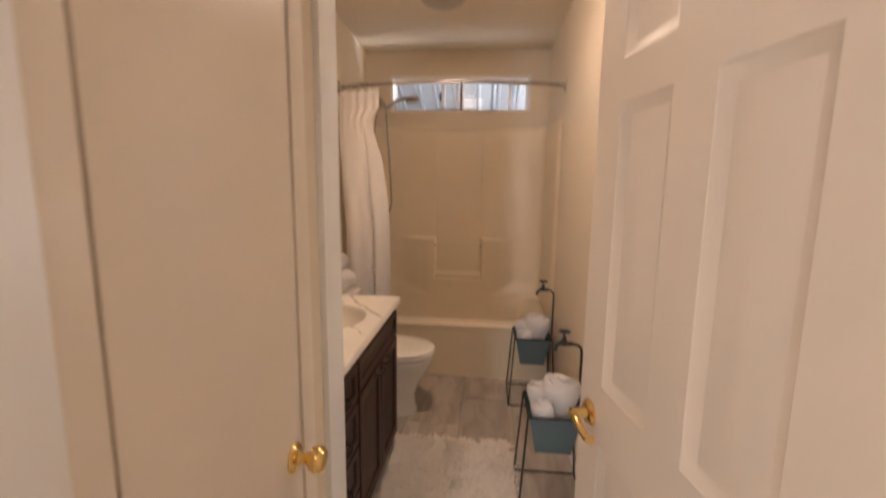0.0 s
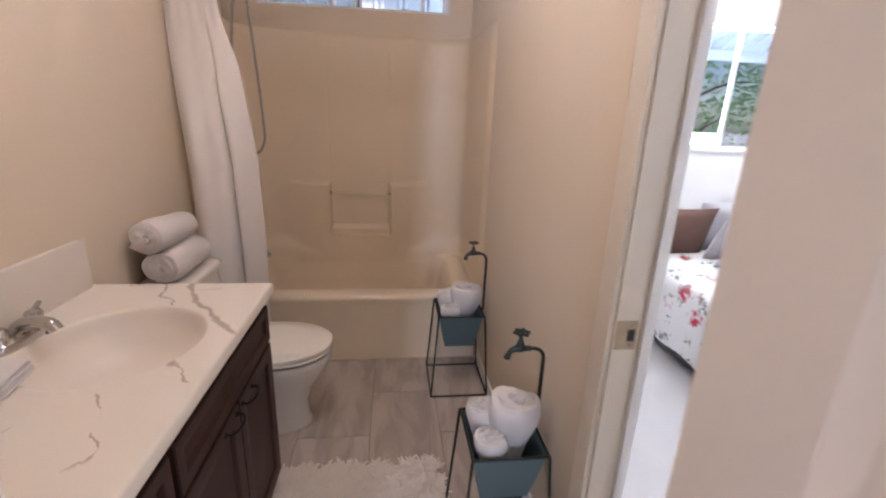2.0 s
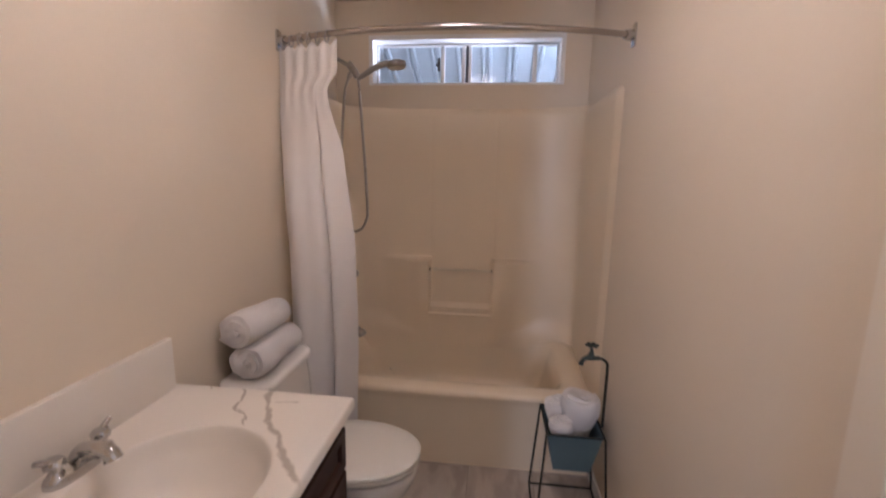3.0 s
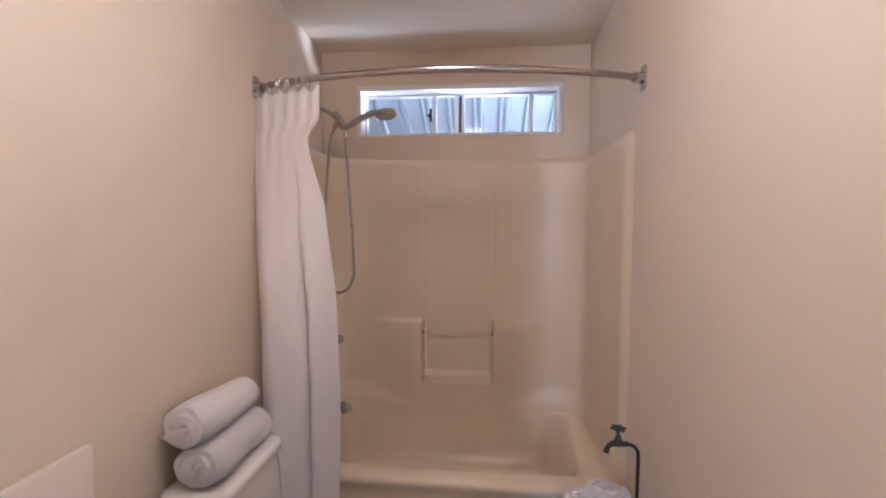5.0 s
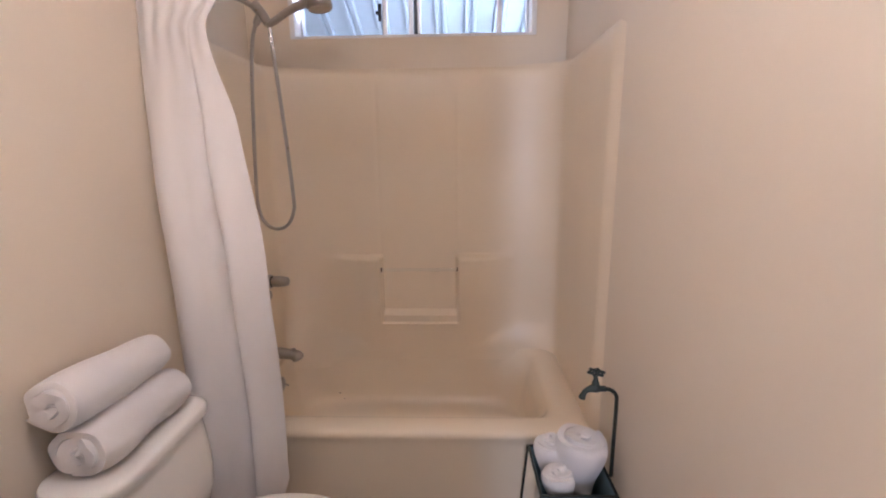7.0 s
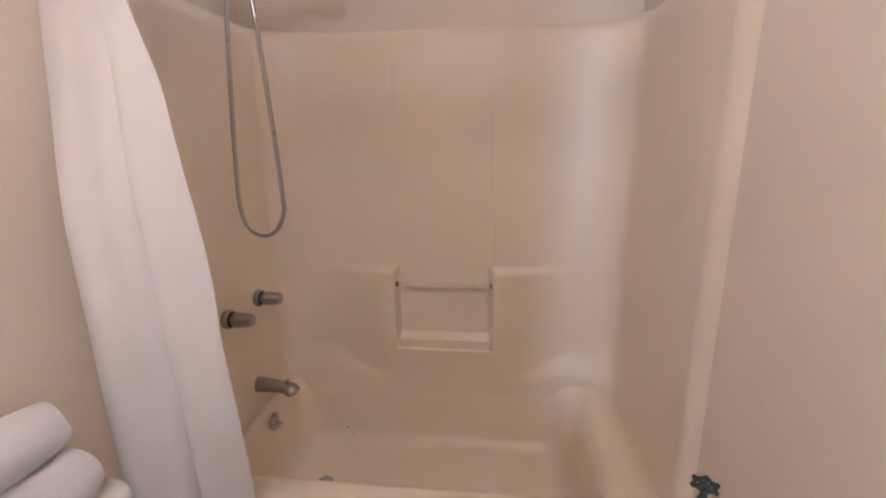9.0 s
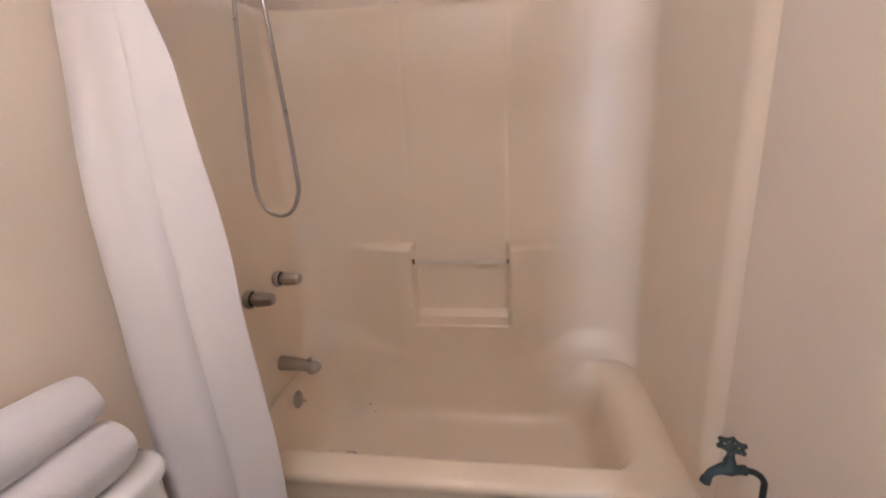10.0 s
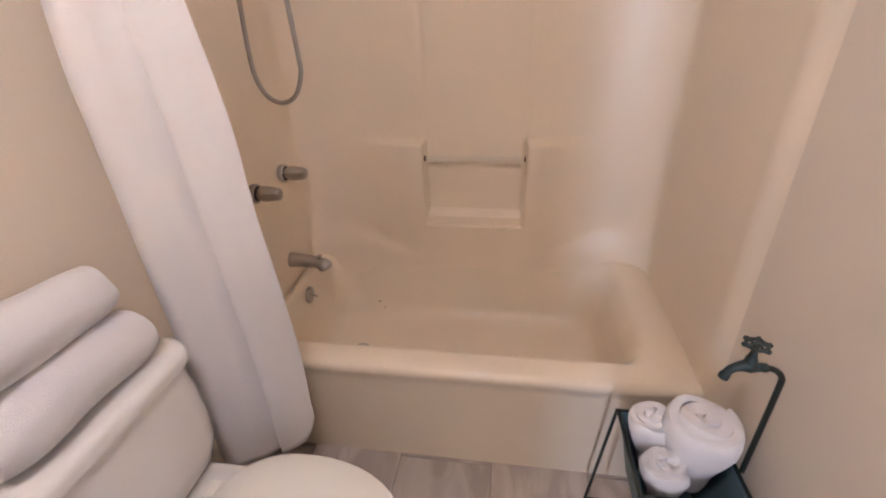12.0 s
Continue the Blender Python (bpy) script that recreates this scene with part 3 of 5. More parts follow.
tub = thing("bathtub", (0.0, 2.9, 0), "almond built-in bathtub with a rounded front rim", "bathtub")
X0, X1, Y0, Y1 = -0.752, 0.752, 2.530, 3.30
rings = [rounded(X0, X1, Y0 + 0.014, Y1, 0.02, 0.0), rounded(X0, X1, Y0 + 0.012, Y1, 0.02, 0.35), rounded(X0, X1, Y0 + 0.007, Y1, 0.02, 0.378), rounded(X0, X1, Y0, Y1, 0.02, 0.392),
         rounded(X0, X1, Y0 + 0.001, Y1, 0.02, rim_z(0.406)), rounded(X0 + 0.004, X1 - 0.004, Y0 + 0.008, Y1 - 0.004, 0.02, rim_z(0.417)),
         rounded(X0 + 0.012, X1 - 0.012, Y0 + 0.022, Y1 - 0.012, 0.02, rim_z(0.424)),
         rounded(-0.700, 0.690, 2.612, 3.268, 0.09, rim_z(0.430)), rounded(-0.692, 0.662, 2.624, 3.266, 0.10, rim_z(0.428)), rounded(-0.684, 0.634, 2.633, 3.264, 0.11, rim_z(0.419)),
         rounded(-0.676, 0.612, 2.642, 3.262, 0.12, rim_z(0.400)), rounded(-0.664, 0.585, 2.655, 3.255, 0.13, rim_z(0.31)), rounded(-0.645, 0.562, 2.668, 3.248, 0.13, 0.23),
         rounded(-0.625, 0.548, 2.680, 3.240, 0.13, 0.175), rounded(-0.608, 0.532, 2.694, 3.228, 0.12, 0.148), rounded(-0.585, 0.512, 2.712, 3.208, 0.11, 0.132),
         rounded(-0.55, 0.48, 2.745, 3.178, 0.10, 0.124), rounded(-0.47, 0.38, 2.80, 3.11, 0.08, 0.120)]
part("tub_shell", loft(rings, True, True), TUBWHITE, tub)
part("overflow_plate", lathe((-0.664, 2.965, 0.385), (1, 0, 0.10), [(0.036, 0), (0.036, 0.003), (0.030, 0.008), (0.012, 0.010), (0.001, 0.010)]), NICKEL, tub, "worn chrome overflow plate")
part("overflow_lever", tube([(-0.655, 2.965, 0.385), (-0.638, 2.967, 0.381), (-0.631, 2.968, 0.375)], 0.004, 8), NICKEL, tub)
part("drain", lathe((-0.46, 2.95, 0.1215), (0, 0, 1), [(0.034, 0), (0.033, 0.003), (0.024, 0.002), (0.010, 0.012), (0.001, 0.013)]), NICKEL, tub, "chrome drain stopper")
part("chip", lathe((-0.452, 3.2365, 0.180), (0, -1, 0.25), [(0.004, 0), (0.0035, 0.0015), (0.001, 0.002)], 8), RUST, tub, "dark chipped spot")
part("chip", lathe((-0.425, 3.2285, 0.150), (0, -1, 0.5), [(0.003, 0), (0.0025, 0.0015), (0.001, 0.002)], 8), RUST, tub, "dark chipped spot")

SL, SR, SB, RC, RA = -0.715, 0.740, 3.285, 0.11, 0.28      # faces of the surround, corner radius


def surround_mesh():
    plan = [(XL - 0.004, 2.462), (XL + 0.012, 2.462), (XL + 0.03, 2.470), (SL - 0.012, 2.487), (SL - 0.002, 2.505), (SL, 2.54)]
    plan += [(SL, 2.54 + (SB - RC - 2.54) * k / 5) for k in range(1, 6)]
    plan += [(SL + RA - RA * math.cos(radians(90 * k / 14)), SB - RC + RC * math.sin(radians(90 * k / 14))) for k in range(1, 15)]
    n = 110
    plan += [(SL + RA + (SR - SL - 2 * RA) * k / n, SB) for k in range(1, n)]
    plan += [(SR - RA + RA * math.sin(radians(90 * k / 14)), SB - RC + RC * math.cos(radians(90 * k / 14))) for k in range(0, 15)]
    plan += [(SR, SB - RC - (SB - RC - 2.585) * k / 5) for k in range(1, 6)]
    plan += [(SR + (XR + 0.003 - SR) * 0.5 * (1 - math.cos(math.pi * k / 12)), 2.585 - 0.100 * k / 12) for k in range(1, 13)]
    zs = [0.33, 0.37, 0.40, 0.42, 0.44, 0.455, 0.47, 0.485, 0.50, 0.52, 0.54, 0.56, 0.575, 0.585, 0.595, 0.603, 0.61, 0.62, 0.64, 0.655, 0.67, 0.72, 0.78, 0.84, 0.88, 0.90, 0.925, 0.945, 0.953, 0.96, 0.966, 0.972, 0.98, 1.0, 1.05, 1.2, 1.4, 1.6, 1.8, 1.88, 1.905, 1.92, 1.930, 1.935]
    bm = bmesh.new()
    rows = []
    for z in zs:
        row = []
        top = sstep(1.900, 1.935, z)
        for x, y in plan:
            yy, xx = y, x
            if y > 3.05:
                u = abs(x - 0.015)
                body = (1 - 0.22 * sstep(0.25, 0.34, u)) * (1 - sstep(0.30, 0.54, u)) * (1 - sstep(0.955, 0.984, z))
                low = 1 - sstep(0.440 + 0.035 * sstep(0.30, 0.60, u), 0.580 + 0.035 * sstep(0.30, 0.60, u), z)
                shelf = (0.027 + 0.031 * sstep(0.44, 0.80, z)) * body
                inside = 1 - sstep(0.198, 0.212, u)
                niche = inside * sstep(0.596, 0.606, z)
                ledge = inside * (1 - sstep(0.64, 0.67, z)) * sstep(0.590, 0.60, z) * 0.03
                bulge = max(shelf * (1 - niche), ledge, 0.027 * low * (1 - niche))
                groove = 0.0025 * (math.exp(-((u - 0.208) / 0.006) ** 2)) * sstep(0.96, 1.0, z) * (1 - sstep(1.80, 1.88, z))
                yy = y - bulge * sstep(3.05, 3.16, y) + groove
            if top > 0:
                dx, dy = (1 - sstep(SL, SL + RA, x)) - sstep(SR - RA, SR, x), sstep(SB - RC, SB - RC * 0.3, y)
                xx -= dx * 0.022 * top if x > XL else 0
                yy += dy * 0.018 * top
            row.append(bm.verts.new((xx, yy, z)))
        rows.append(row)
    for a, b in zip(rows, rows[1:]):
        for k in range(len(a) - 1):
            bm.faces.new((a[k], a[k + 1], b[k + 1], b[k]))
    return bm


sur = thing("shower_surround", (0.0, 3.28, 0.43), "glossy almond moulded shower surround with soap shelves", "shower wall")
part("surround_panel", surround_mesh(), ACRYL, sur)
for x in (-0.1885, 0.2185):
    part("bar_hole", lathe((x, 3.243, 0.902), (1 if x < 0 else -1, 0, 0), [(0.013, -0.002), (0.011, 0.003), (0.001, 0.004)], 12), RUST, sur, "rust-stained socket of the grab bar")
part("grab_bar", tube([(-0.190, 3.243, 0.902), (0.218, 3.243, 0.902)], 0.008, 14), GLASS, sur, "clear acrylic grab bar across the niche")


def bath_knob(y, z):
    k = thing("tub_faucet_handle", (SL, y, z), "worn chrome fluted tub faucet handle", "faucet handle", group="tub faucet handles")
    part("flange", lathe((SL, y, z), (1, 0, 0), [(0.030, 0), (0.034, 0.006), (0.034, 0.018), (0.031, 0.023), (0.0268, 0.0215)]), NICKEL, k)
    # dark disc closes the flange and gives the shade of its hollow
    part("recess_shade", lathe((SL, y, z), (1, 0, 0), [(0.0265, 0.0180), (0.0262, 0.0222), (0.001, 0.0226)], 24), HOLLOWSHADE, k, "dark disc for the shade inside the flange")
    grip = lathe((SL + 0.020, y, z), (1, 0, 0), [(0.017, 0), (0.019, 0.006), (0.027, 0.016), (0.0285, 0.03), (0.027, 0.052), (0.023, 0.074), (0.020, 0.083), (0.012, 0.087), (0.001, 0.087)], 40)
    for v in grip.verts:
        d = Vector((0, v.co.y - y, v.co.z - z))
        if d.length > 0.018:
            a = math.atan2(d.z, d.y)
            v.co -= d.normalized() * 0.0018 * (0.5 + 0.5 * math.cos(a * 10))
    part("grip", grip, NICKEL, k)
    return k


bath_knob(2.819, 0.896)
bath_knob(3.028, 0.901)
spout = thing("tub_spout", (SL, 2.97, 0.545), "worn chrome tub spout with a diverter", "faucet")
ln = [(SL - 0.001, 2.97, 0.552), (SL + 0.03, 2.97, 0.551), (SL + 0.08, 2.97, 0.547), (SL + 0.115, 2.97, 0.541), (SL + 0.138, 2.97, 0.532), (SL + 0.146, 2.97, 0.518)]
part("spout_body", tube(smooth_line(ln, 4), lambda t: 0.031 - 0.007 * sstep(0, 0.6, t) + 0.006 * sstep(0.62, 0.78, t) - 0.006 * max(0, t - 0.9) / 0.1, 20), NICKEL, spout)
part("diverter", lathe((SL + 0.124, 2.97, 0.556), (0, 0, 1), [(0.005, -0.006), (0.005, 0.006), (0.010, 0.009), (0.010, 0.017), (0.001, 0.019)], 12), NICKEL, spout)

shower = thing("handheld_shower", (-0.80, 2.93, 2.13), "nickel handheld shower head on a wall arm", "shower")
part("wall_flange", lathe((-0.800, 2.93, 2.135), (1, 0, 0), [(0.030, 0), (0.028, 0.006), (0.012, 0.012)]), NICKEL, shower)
part("arm", tube(smooth_line([(-0.80, 2.93, 2.135), (-0.74, 2.93, 2.147), (-0.68, 2.93, 2.138), (-0.63, 2.93, 2.112), (-0.60, 2.93, 2.090)], 5), 0.0105, 12), NICKEL, shower)
part("bracket", join(tube([(-0.615, 2.93, 2.115), (-0.585, 2.93, 2.078), (-0.562, 2.93, 2.040)], lambda t: 0.021 - 0.003 * t, 14),
                     lathe((-0.59, 2.93, 2.083), (-0.45, 0, -0.8), [(0.014, 0), (0.014, 0.045), (0.010, 0.055), (0.001, 0.056)], 14)), NICKEL, shower)
part("handle", tube(smooth_line([(-0.565, 2.93, 2.035), (-0.53, 2.93, 2.052), (-0.48, 2.93, 2.083), (-0.43, 2.93, 2.105), (-0.385, 2.93, 2.117)], 5), lambda t: 0.013 + 0.005 * t, 14), NICKEL, shower)
part("head", join(lathe((-0.345, 2.93, 2.126), (0.12, -0.05, -1), [(0.001, -0.006), (0.030, -0.003), (0.050, 0.006), (0.054, 0.018), (0.052, 0.032), (0.046, 0.038), (0.001, 0.039)], 32)), NICKEL, shower, "round spray head")
hose = smooth_line([(-0.615, 2.93, 2.038), (-0.637, 2.935, 1.98), (-0.655, 2.94, 1.85), (-0.672, 2.94, 1.60), (-0.684, 2.94, 1.36), (-0.680, 2.94, 1.26), (-0.652, 2.94, 1.198),
                    (-0.602, 2.94, 1.176), (-0.552, 2.94, 1.198), (-0.522, 2.94, 1.26), (-0.519, 2.94, 1.32), (-0.530, 2.94, 1.55), (-0.548, 2.935, 1.85), (-0.560, 2.93, 2.035)], 14)
hb = tube(hose, 0.0075, 10)
part("hose", hb, NICKEL, shower, "ribbed steel hose")

# curved rod, rings and curtain
RY, RZ, BOW = 2.425, 2.093, 0.155
rod = thing("shower_rod", (0, RY, RZ), "curved chrome shower curtain rod", "curtain rod")


def rod_at(x):
    return Vector((x, RY - BOW * (1 - ((x + 0.005) / 0.765) ** 2), RZ))


part("rod_tube", tube([rod_at(-0.752 + 1.494 * k / 48) for k in range(49)], lambda t: 0.0135 if 0.33 < t < 0.72 else 0.0122, 16), RODM, rod)
for sx, x in ((1, XL), (-1, XR)):
    fl = part("end_flange", boxes((min(x, x + sx * 0.010), max(x, x + sx * 0.010), RY - 0.022, RY + 0.022, RZ - 0.045, RZ + 0.045), bev=0.004), CHROME, rod)
    part("end_socket", lathe((x + sx * 0.008, RY, RZ), (sx, -0.35, 0), [(0.021, 0), (0.022, 0.02), (0.019, 0.036), (0.014, 0.038)], 20), CHROME, fl)

for x in (-0.640, -0.600):
    c = rod_at(x)
    part("collar", lathe(c - Vector((0.010, -0.003, 0)), (1, -0.30, 0), [(0.0125, -0.004), (0.0175, 0.0), (0.0185, 0.010), (0.0170, 0.020), (0.0125, 0.024)], 20), CHROME, rod)

curtain = thing("shower_curtain", (-0.62, 2.40, 0.22), "white cloth shower curtain drawn aside in folds", "curtain")


def curtain_mesh():
    """Two broad folds with one deep crease; short pleats and a loose flap at the header."""
    bm = bmesh.new()
    nu, nv = 150, 90
    grid = []
    for j in range(nv + 1):
        v = j / nv
        z = 2.058 - v * 1.845
        right = -0.462 - 0.050 * sstep(0.060, 0.100, v) + 0.066 * sstep(0.10, 0.26, v) + 0.050 * sstep(0.18, 0.50, v) - 0.030 * sstep(0.6, 0.95, v)
        left = -0.765 + 0.076 * sstep(0.08, 0.55, v)
        cut = 0.82 - 0.19 * sstep(0.0, 0.30, v)
        row = []
        for i in range(nu + 1):
            u = i / nu
            x = left + (right - left) * u
            head = 1 - sstep(0.02, 0.20, v)
            top = 0.006 * math.sin(2 * math.pi * (5.0 * u + 0.1)) * head
            if u < cut:
                w = u / cut
                lobe = 0.040 * math.sin(math.pi * w) ** 0.8 + 0.009 * math.sin(2 * math.pi * (1.6 * w - 0.15)) * (1 - 0.5 * v)
            else:
                w = (u - cut) / (1 - cut)
                lobe = 0.034 * math.sin(math.pi * math.sqrt(w)) + 0.012 * sstep(0.0, 0.12, w) * (1 - w)
            fall = sstep(0.03, 0.45, v)
            base = rod_at(x).y * (1 - sstep(0, 0.5, v)) + (2.332 - 0.040 * (1 - u) * sstep(0.1, 0.4, v) + 0.085 * u * sstep(0.5, 0.9, v)) * sstep(0, 0.5, v)
            y = base + top - lobe * fall + 0.003 * noise.noise((x * 9, z * 3, 1.7)) + 0.002 * noise.noise((x * 30, z * 7, 4.1))
            zz = z + 0.012 * math.cos(2 * math.pi * 5.0 * u) * (1 - sstep(0, 0.05, v)) + 0.02 * v * v * (u - 0.5) + 0.075 * max(0.0, (u - 0.86) / 0.14) ** 2.2 * sstep(0.88, 1.0, v)
            row.append(bm.verts.new((max(x, XL + 0.004), y, zz)))
        grid.append(row)
    for a, b in zip(grid, grid[1:]):
        for k in range(nu):
            bm.faces.new((a[k], a[k + 1], b[k + 1], b[k]))
    return bm


cl = part("cloth", curtain_mesh(), CURT, curtain)
sol = cl.modifiers.new("thickness", "SOLIDIFY")
sol.thickness = 0.0022
for k in range(6):
    x = -0.738 + 0.046 * k
    c = rod_at(x)
    part("ring", tube([c + Vector((0.004 * math.sin(a), 0.021 * math.cos(a), 0.024 * math.sin(a) - 0.010)) for a in [2 * math.pi * i / 18 for i in range(18)]], 0.0022, 6, closed=True), NICKEL, curtain, "metal curtain ring")

# ---- vanity ----
VX, VY0, VY1 = -0.205, 0.50, 1.585     # cabinet front, ends
van = thing("vanity_cabinet", (-0.47, 1.04, 0), "espresso wood vanity cabinet with drawers and two doors", "cabinet")
part("cabinet_body", boxes((XL + 0.004, VX - 0.02, VY0, VY1, 0.095, 0.66), (XL + 0.004, VX - 0.02, VY0, VY0 + 0.018, 0.66, 0.812), (XL + 0.004, VX - 0.02, VY1 - 0.018, VY1, 0.66, 0.812), (XL + 0.004, VX - 0.085, VY0 + 0.01, VY1 - 0.004, 0.0, 0.095), bev=0.002), ESPRESSO, van)
FM = 0.892                              # stile between drawers and doors
part("face_frame", boxes((VX - 0.02, VX, VY0, VY0 + 0.035, 0.095, 0.812), (VX - 0.02, VX, FM - 0.022, FM + 0.022, 0.095, 0.812), (VX - 0.02, VX, VY1 - 0.035, VY1, 0.095, 0.812),
                         (VX - 0.02, VX, VY0 + 0.035, FM - 0.022, 0.79, 0.812), (VX - 0.02, VX, FM + 0.022, VY1 - 0.035, 0.79, 0.812), (VX - 0.02, VX, VY0 + 0.035, FM - 0.022, 0.095, 0.13),
                         (VX - 0.02, VX, FM + 0.022, VY1 - 0.035, 0.095, 0.13), (VX - 0.02, VX, FM + 0.022, VY1 - 0.035, 0.645, 0.675), bev=0.0015), ESPRESSO, van)


def shaker(y0, y1, z0, z1, name, rail=0.052):
    """A framed front: raised border, sloped inner edge, flat sunk field."""
    x = VX
    rings = []
    for inset, dx in ((0.0, 0.0), (0.0, 0.015), (0.003, 0.018), (rail - 0.004, 0.018), (rail, 0.015), (rail + 0.006, 0.007)):
        rings.append([Vector((x + dx, y0 + inset, z0 + inset)), Vector((x + dx, y1 - inset, z0 + inset)), Vector((x + dx, y1 - inset, z1 - inset)), Vector((x + dx, y0 + inset, z1 - inset))])
    return part(name, loft(rings), ESPRESSO, van)


def pull(y, z, parent, upright):
    a = Vector((0, 0, 1)) if upright else Vector((0, 1, 0))
    c = Vector((VX + 0.018, y, z))
    o = Vector((1, 0, 0))
    line = smooth_line([c - a * 0.042, c - a * 0.040 + o * 0.018, c - a * 0.02 + o * 0.027, c + o * 0.029, c + a * 0.02 + o * 0.027, c + a * 0.040 + o * 0.018, c + a * 0.042], 5)
    part("pull", join(tube(line, 0.0045, 8), lathe(c - a * 0.042, (1, 0, 0), [(0.009, 0), (0.008, 0.004), (0.004, 0.006)], 12), lathe(c + a * 0.042, (1, 0, 0), [(0.009, 0), (0.008, 0.004), (0.004, 0.006)], 12)),
         BLACKM, parent, "black bow pull")


for z0, z1 in ((0.655, 0.795), (0.475, 0.645), (0.295, 0.465), (0.115, 0.285)):
    d = shaker(VY0 + 0.022, FM - 0.010, z0, z1, "drawer_front", 0.035)
    pull((VY0 + FM) / 2, (z0 + z1) / 2, d, False)
shaker(FM + 0.010, VY1 - 0.012, 0.668, 0.795, "false_front", 0.035)
MID = (FM + VY1) / 2
for y0, y1, yp in ((FM + 0.010, MID - 0.003, MID - 0.03), (MID + 0.003, VY1 - 0.012, MID + 0.03)):
    d = shaker(y0, y1, 0.115, 0.655, "cabinet_door")
    pull(yp + (-0.035 if yp < MID else 0.035), 0.632, d, False)

TX, TY0, TY1, TZ = -0.184, 0.49, 1.648, 0.850      # worktop front, ends, top
top = thing("marble_worktop", (-0.47, 1.06, 0.815), "white marble vanity top with taupe veins and a moulded oval basin", "worktop")
SX, SY, SA, SBB = -0.462, 1.236, 0.200, 0.212


def slab_mesh():
    """A slab whose upper side sinks smoothly into an oval bowl."""
    bm = bmesh.new()
    xs = sorted(set([XL + 0.002, XL + 0.03, TX - 0.012, TX - 0.004, TX] + [SX - 0.225 + 0.45 * k / 110 for k in range(111)]))
    ys = sorted(set([TY0, TY0 + 0.1, 0.75, 0.9, TY1 - 0.012, TY1 - 0.004, TY1] + [SY - 0.26 + 0.52 * k / 124 for k in range(125)]))
    xs = [x for x in xs if XL <= x <= TX]

    def height(x, y):
        r = math.hypot((x - SX) / SA, (y - SY) / SBB)
        z = TZ - 0.140 * (1 - r ** 3.4) ** 0.85 * sstep(1.0, 0.90, r) ** 0.35 if r < 1 else TZ
        for e in (TX - x, TY1 - y):
            if e < 0.012:
                z -= 0.006 * (1 - math.sqrt(max(0.0, 1 - (1 - e / 0.012) ** 2)))
        return z

    up = [[bm.verts.new((x, y, height(x, y))) for y in ys] for x in xs]
    for a, b in zip(up, up[1:]):
        for k in range(len(ys) - 1):
            bm.faces.new((a[k], b[k], b[k + 1], a[k + 1]))
    edge = [up[0][k] for k in range(len(ys))] + [up[i][-1] for i in range(1, len(xs))] + [up[-1][k] for k in range(len(ys) - 2, -1, -1)] + [up[i][0] for i in range(len(xs) - 2, 0, -1)]
    low = [bm.verts.new((v.co.x, v.co.y, 0.815)) for v in edge]
    for k in range(len(edge)):
        bm.faces.new((edge[k], edge[(k + 1) % len(edge)], low[(k + 1) % len(edge)], low[k]))
    return bm


part("slab", slab_mesh(), MARBLE, top)
part("backsplash", boxes((XL + 0.002, XL + 0.022, TY0, TY1 - 0.03, TZ - 0.001, 1.014), bev=0.004), MARBLE, top)
part("basin_drain", lathe((SX - 0.01, SY, TZ - 0.1385), (0, 0, 1), [(0.024, 0), (0.024, 0.004), (0.017, 0.003), (0.012, 0.007), (0.001, 0.008)]), CHROME, top, "chrome basin drain")

fx, fy, fz = -0.695, 1.245, TZ
tap = thing("basin_faucet", (fx, fy, fz), "chrome two-handle basin faucet", "faucet")
part("base_plate", loft([[Vector((fx + math.copysign(abs(math.cos(a)) ** 0.8, math.cos(a)) * rx, fy + math.copysign(abs(math.sin(a)) ** 0.8, math.sin(a)) * ry, fz + h)) for a in [2 * math.pi * k / 36 for k in range(36)]]
                         for rx, ry, h in ((0.030, 0.082, 0.0), (0.030, 0.082, 0.010), (0.027, 0.078, 0.020), (0.016, 0.066, 0.026))]), CHROME, tap)
ln = smooth_line([(fx - 0.002, fy, fz + 0.015), (fx + 0.005, fy, fz + 0.034), (fx + 0.024, fy, fz + 0.046), (fx + 0.052, fy, fz + 0.050), (fx + 0.078, fy, fz + 0.043), (fx + 0.085, fy, fz + 0.030)], 6)
part("spout", tube(ln, lambda t: 0.023 - 0.006 * t + 0.003 * max(0, t - 0.9) / 0.1, 18), CHROME, tap)
for s in (-1, 1):
    h = part("handle", lathe((fx, fy + s * 0.056, fz + 0.014), (0, 0, 1), [(0.019, 0), (0.017, 0.010), (0.012, 0.016), (0.012, 0.022), (0.020, 0.028), (0.021, 0.038), (0.016, 0.046), (0.001, 0.049)], 24), CHROME, tap)
    part("handle_blade", tube(smooth_line([(fx, fy + s * 0.056, fz + 0.052), (fx - 0.004, fy + s * 0.070, fz + 0.060), (fx - 0.006, fy + s * 0.090, fz + 0.070)], 4), lambda t: 0.009 - 0.003 * t, 10), CHROME, h)


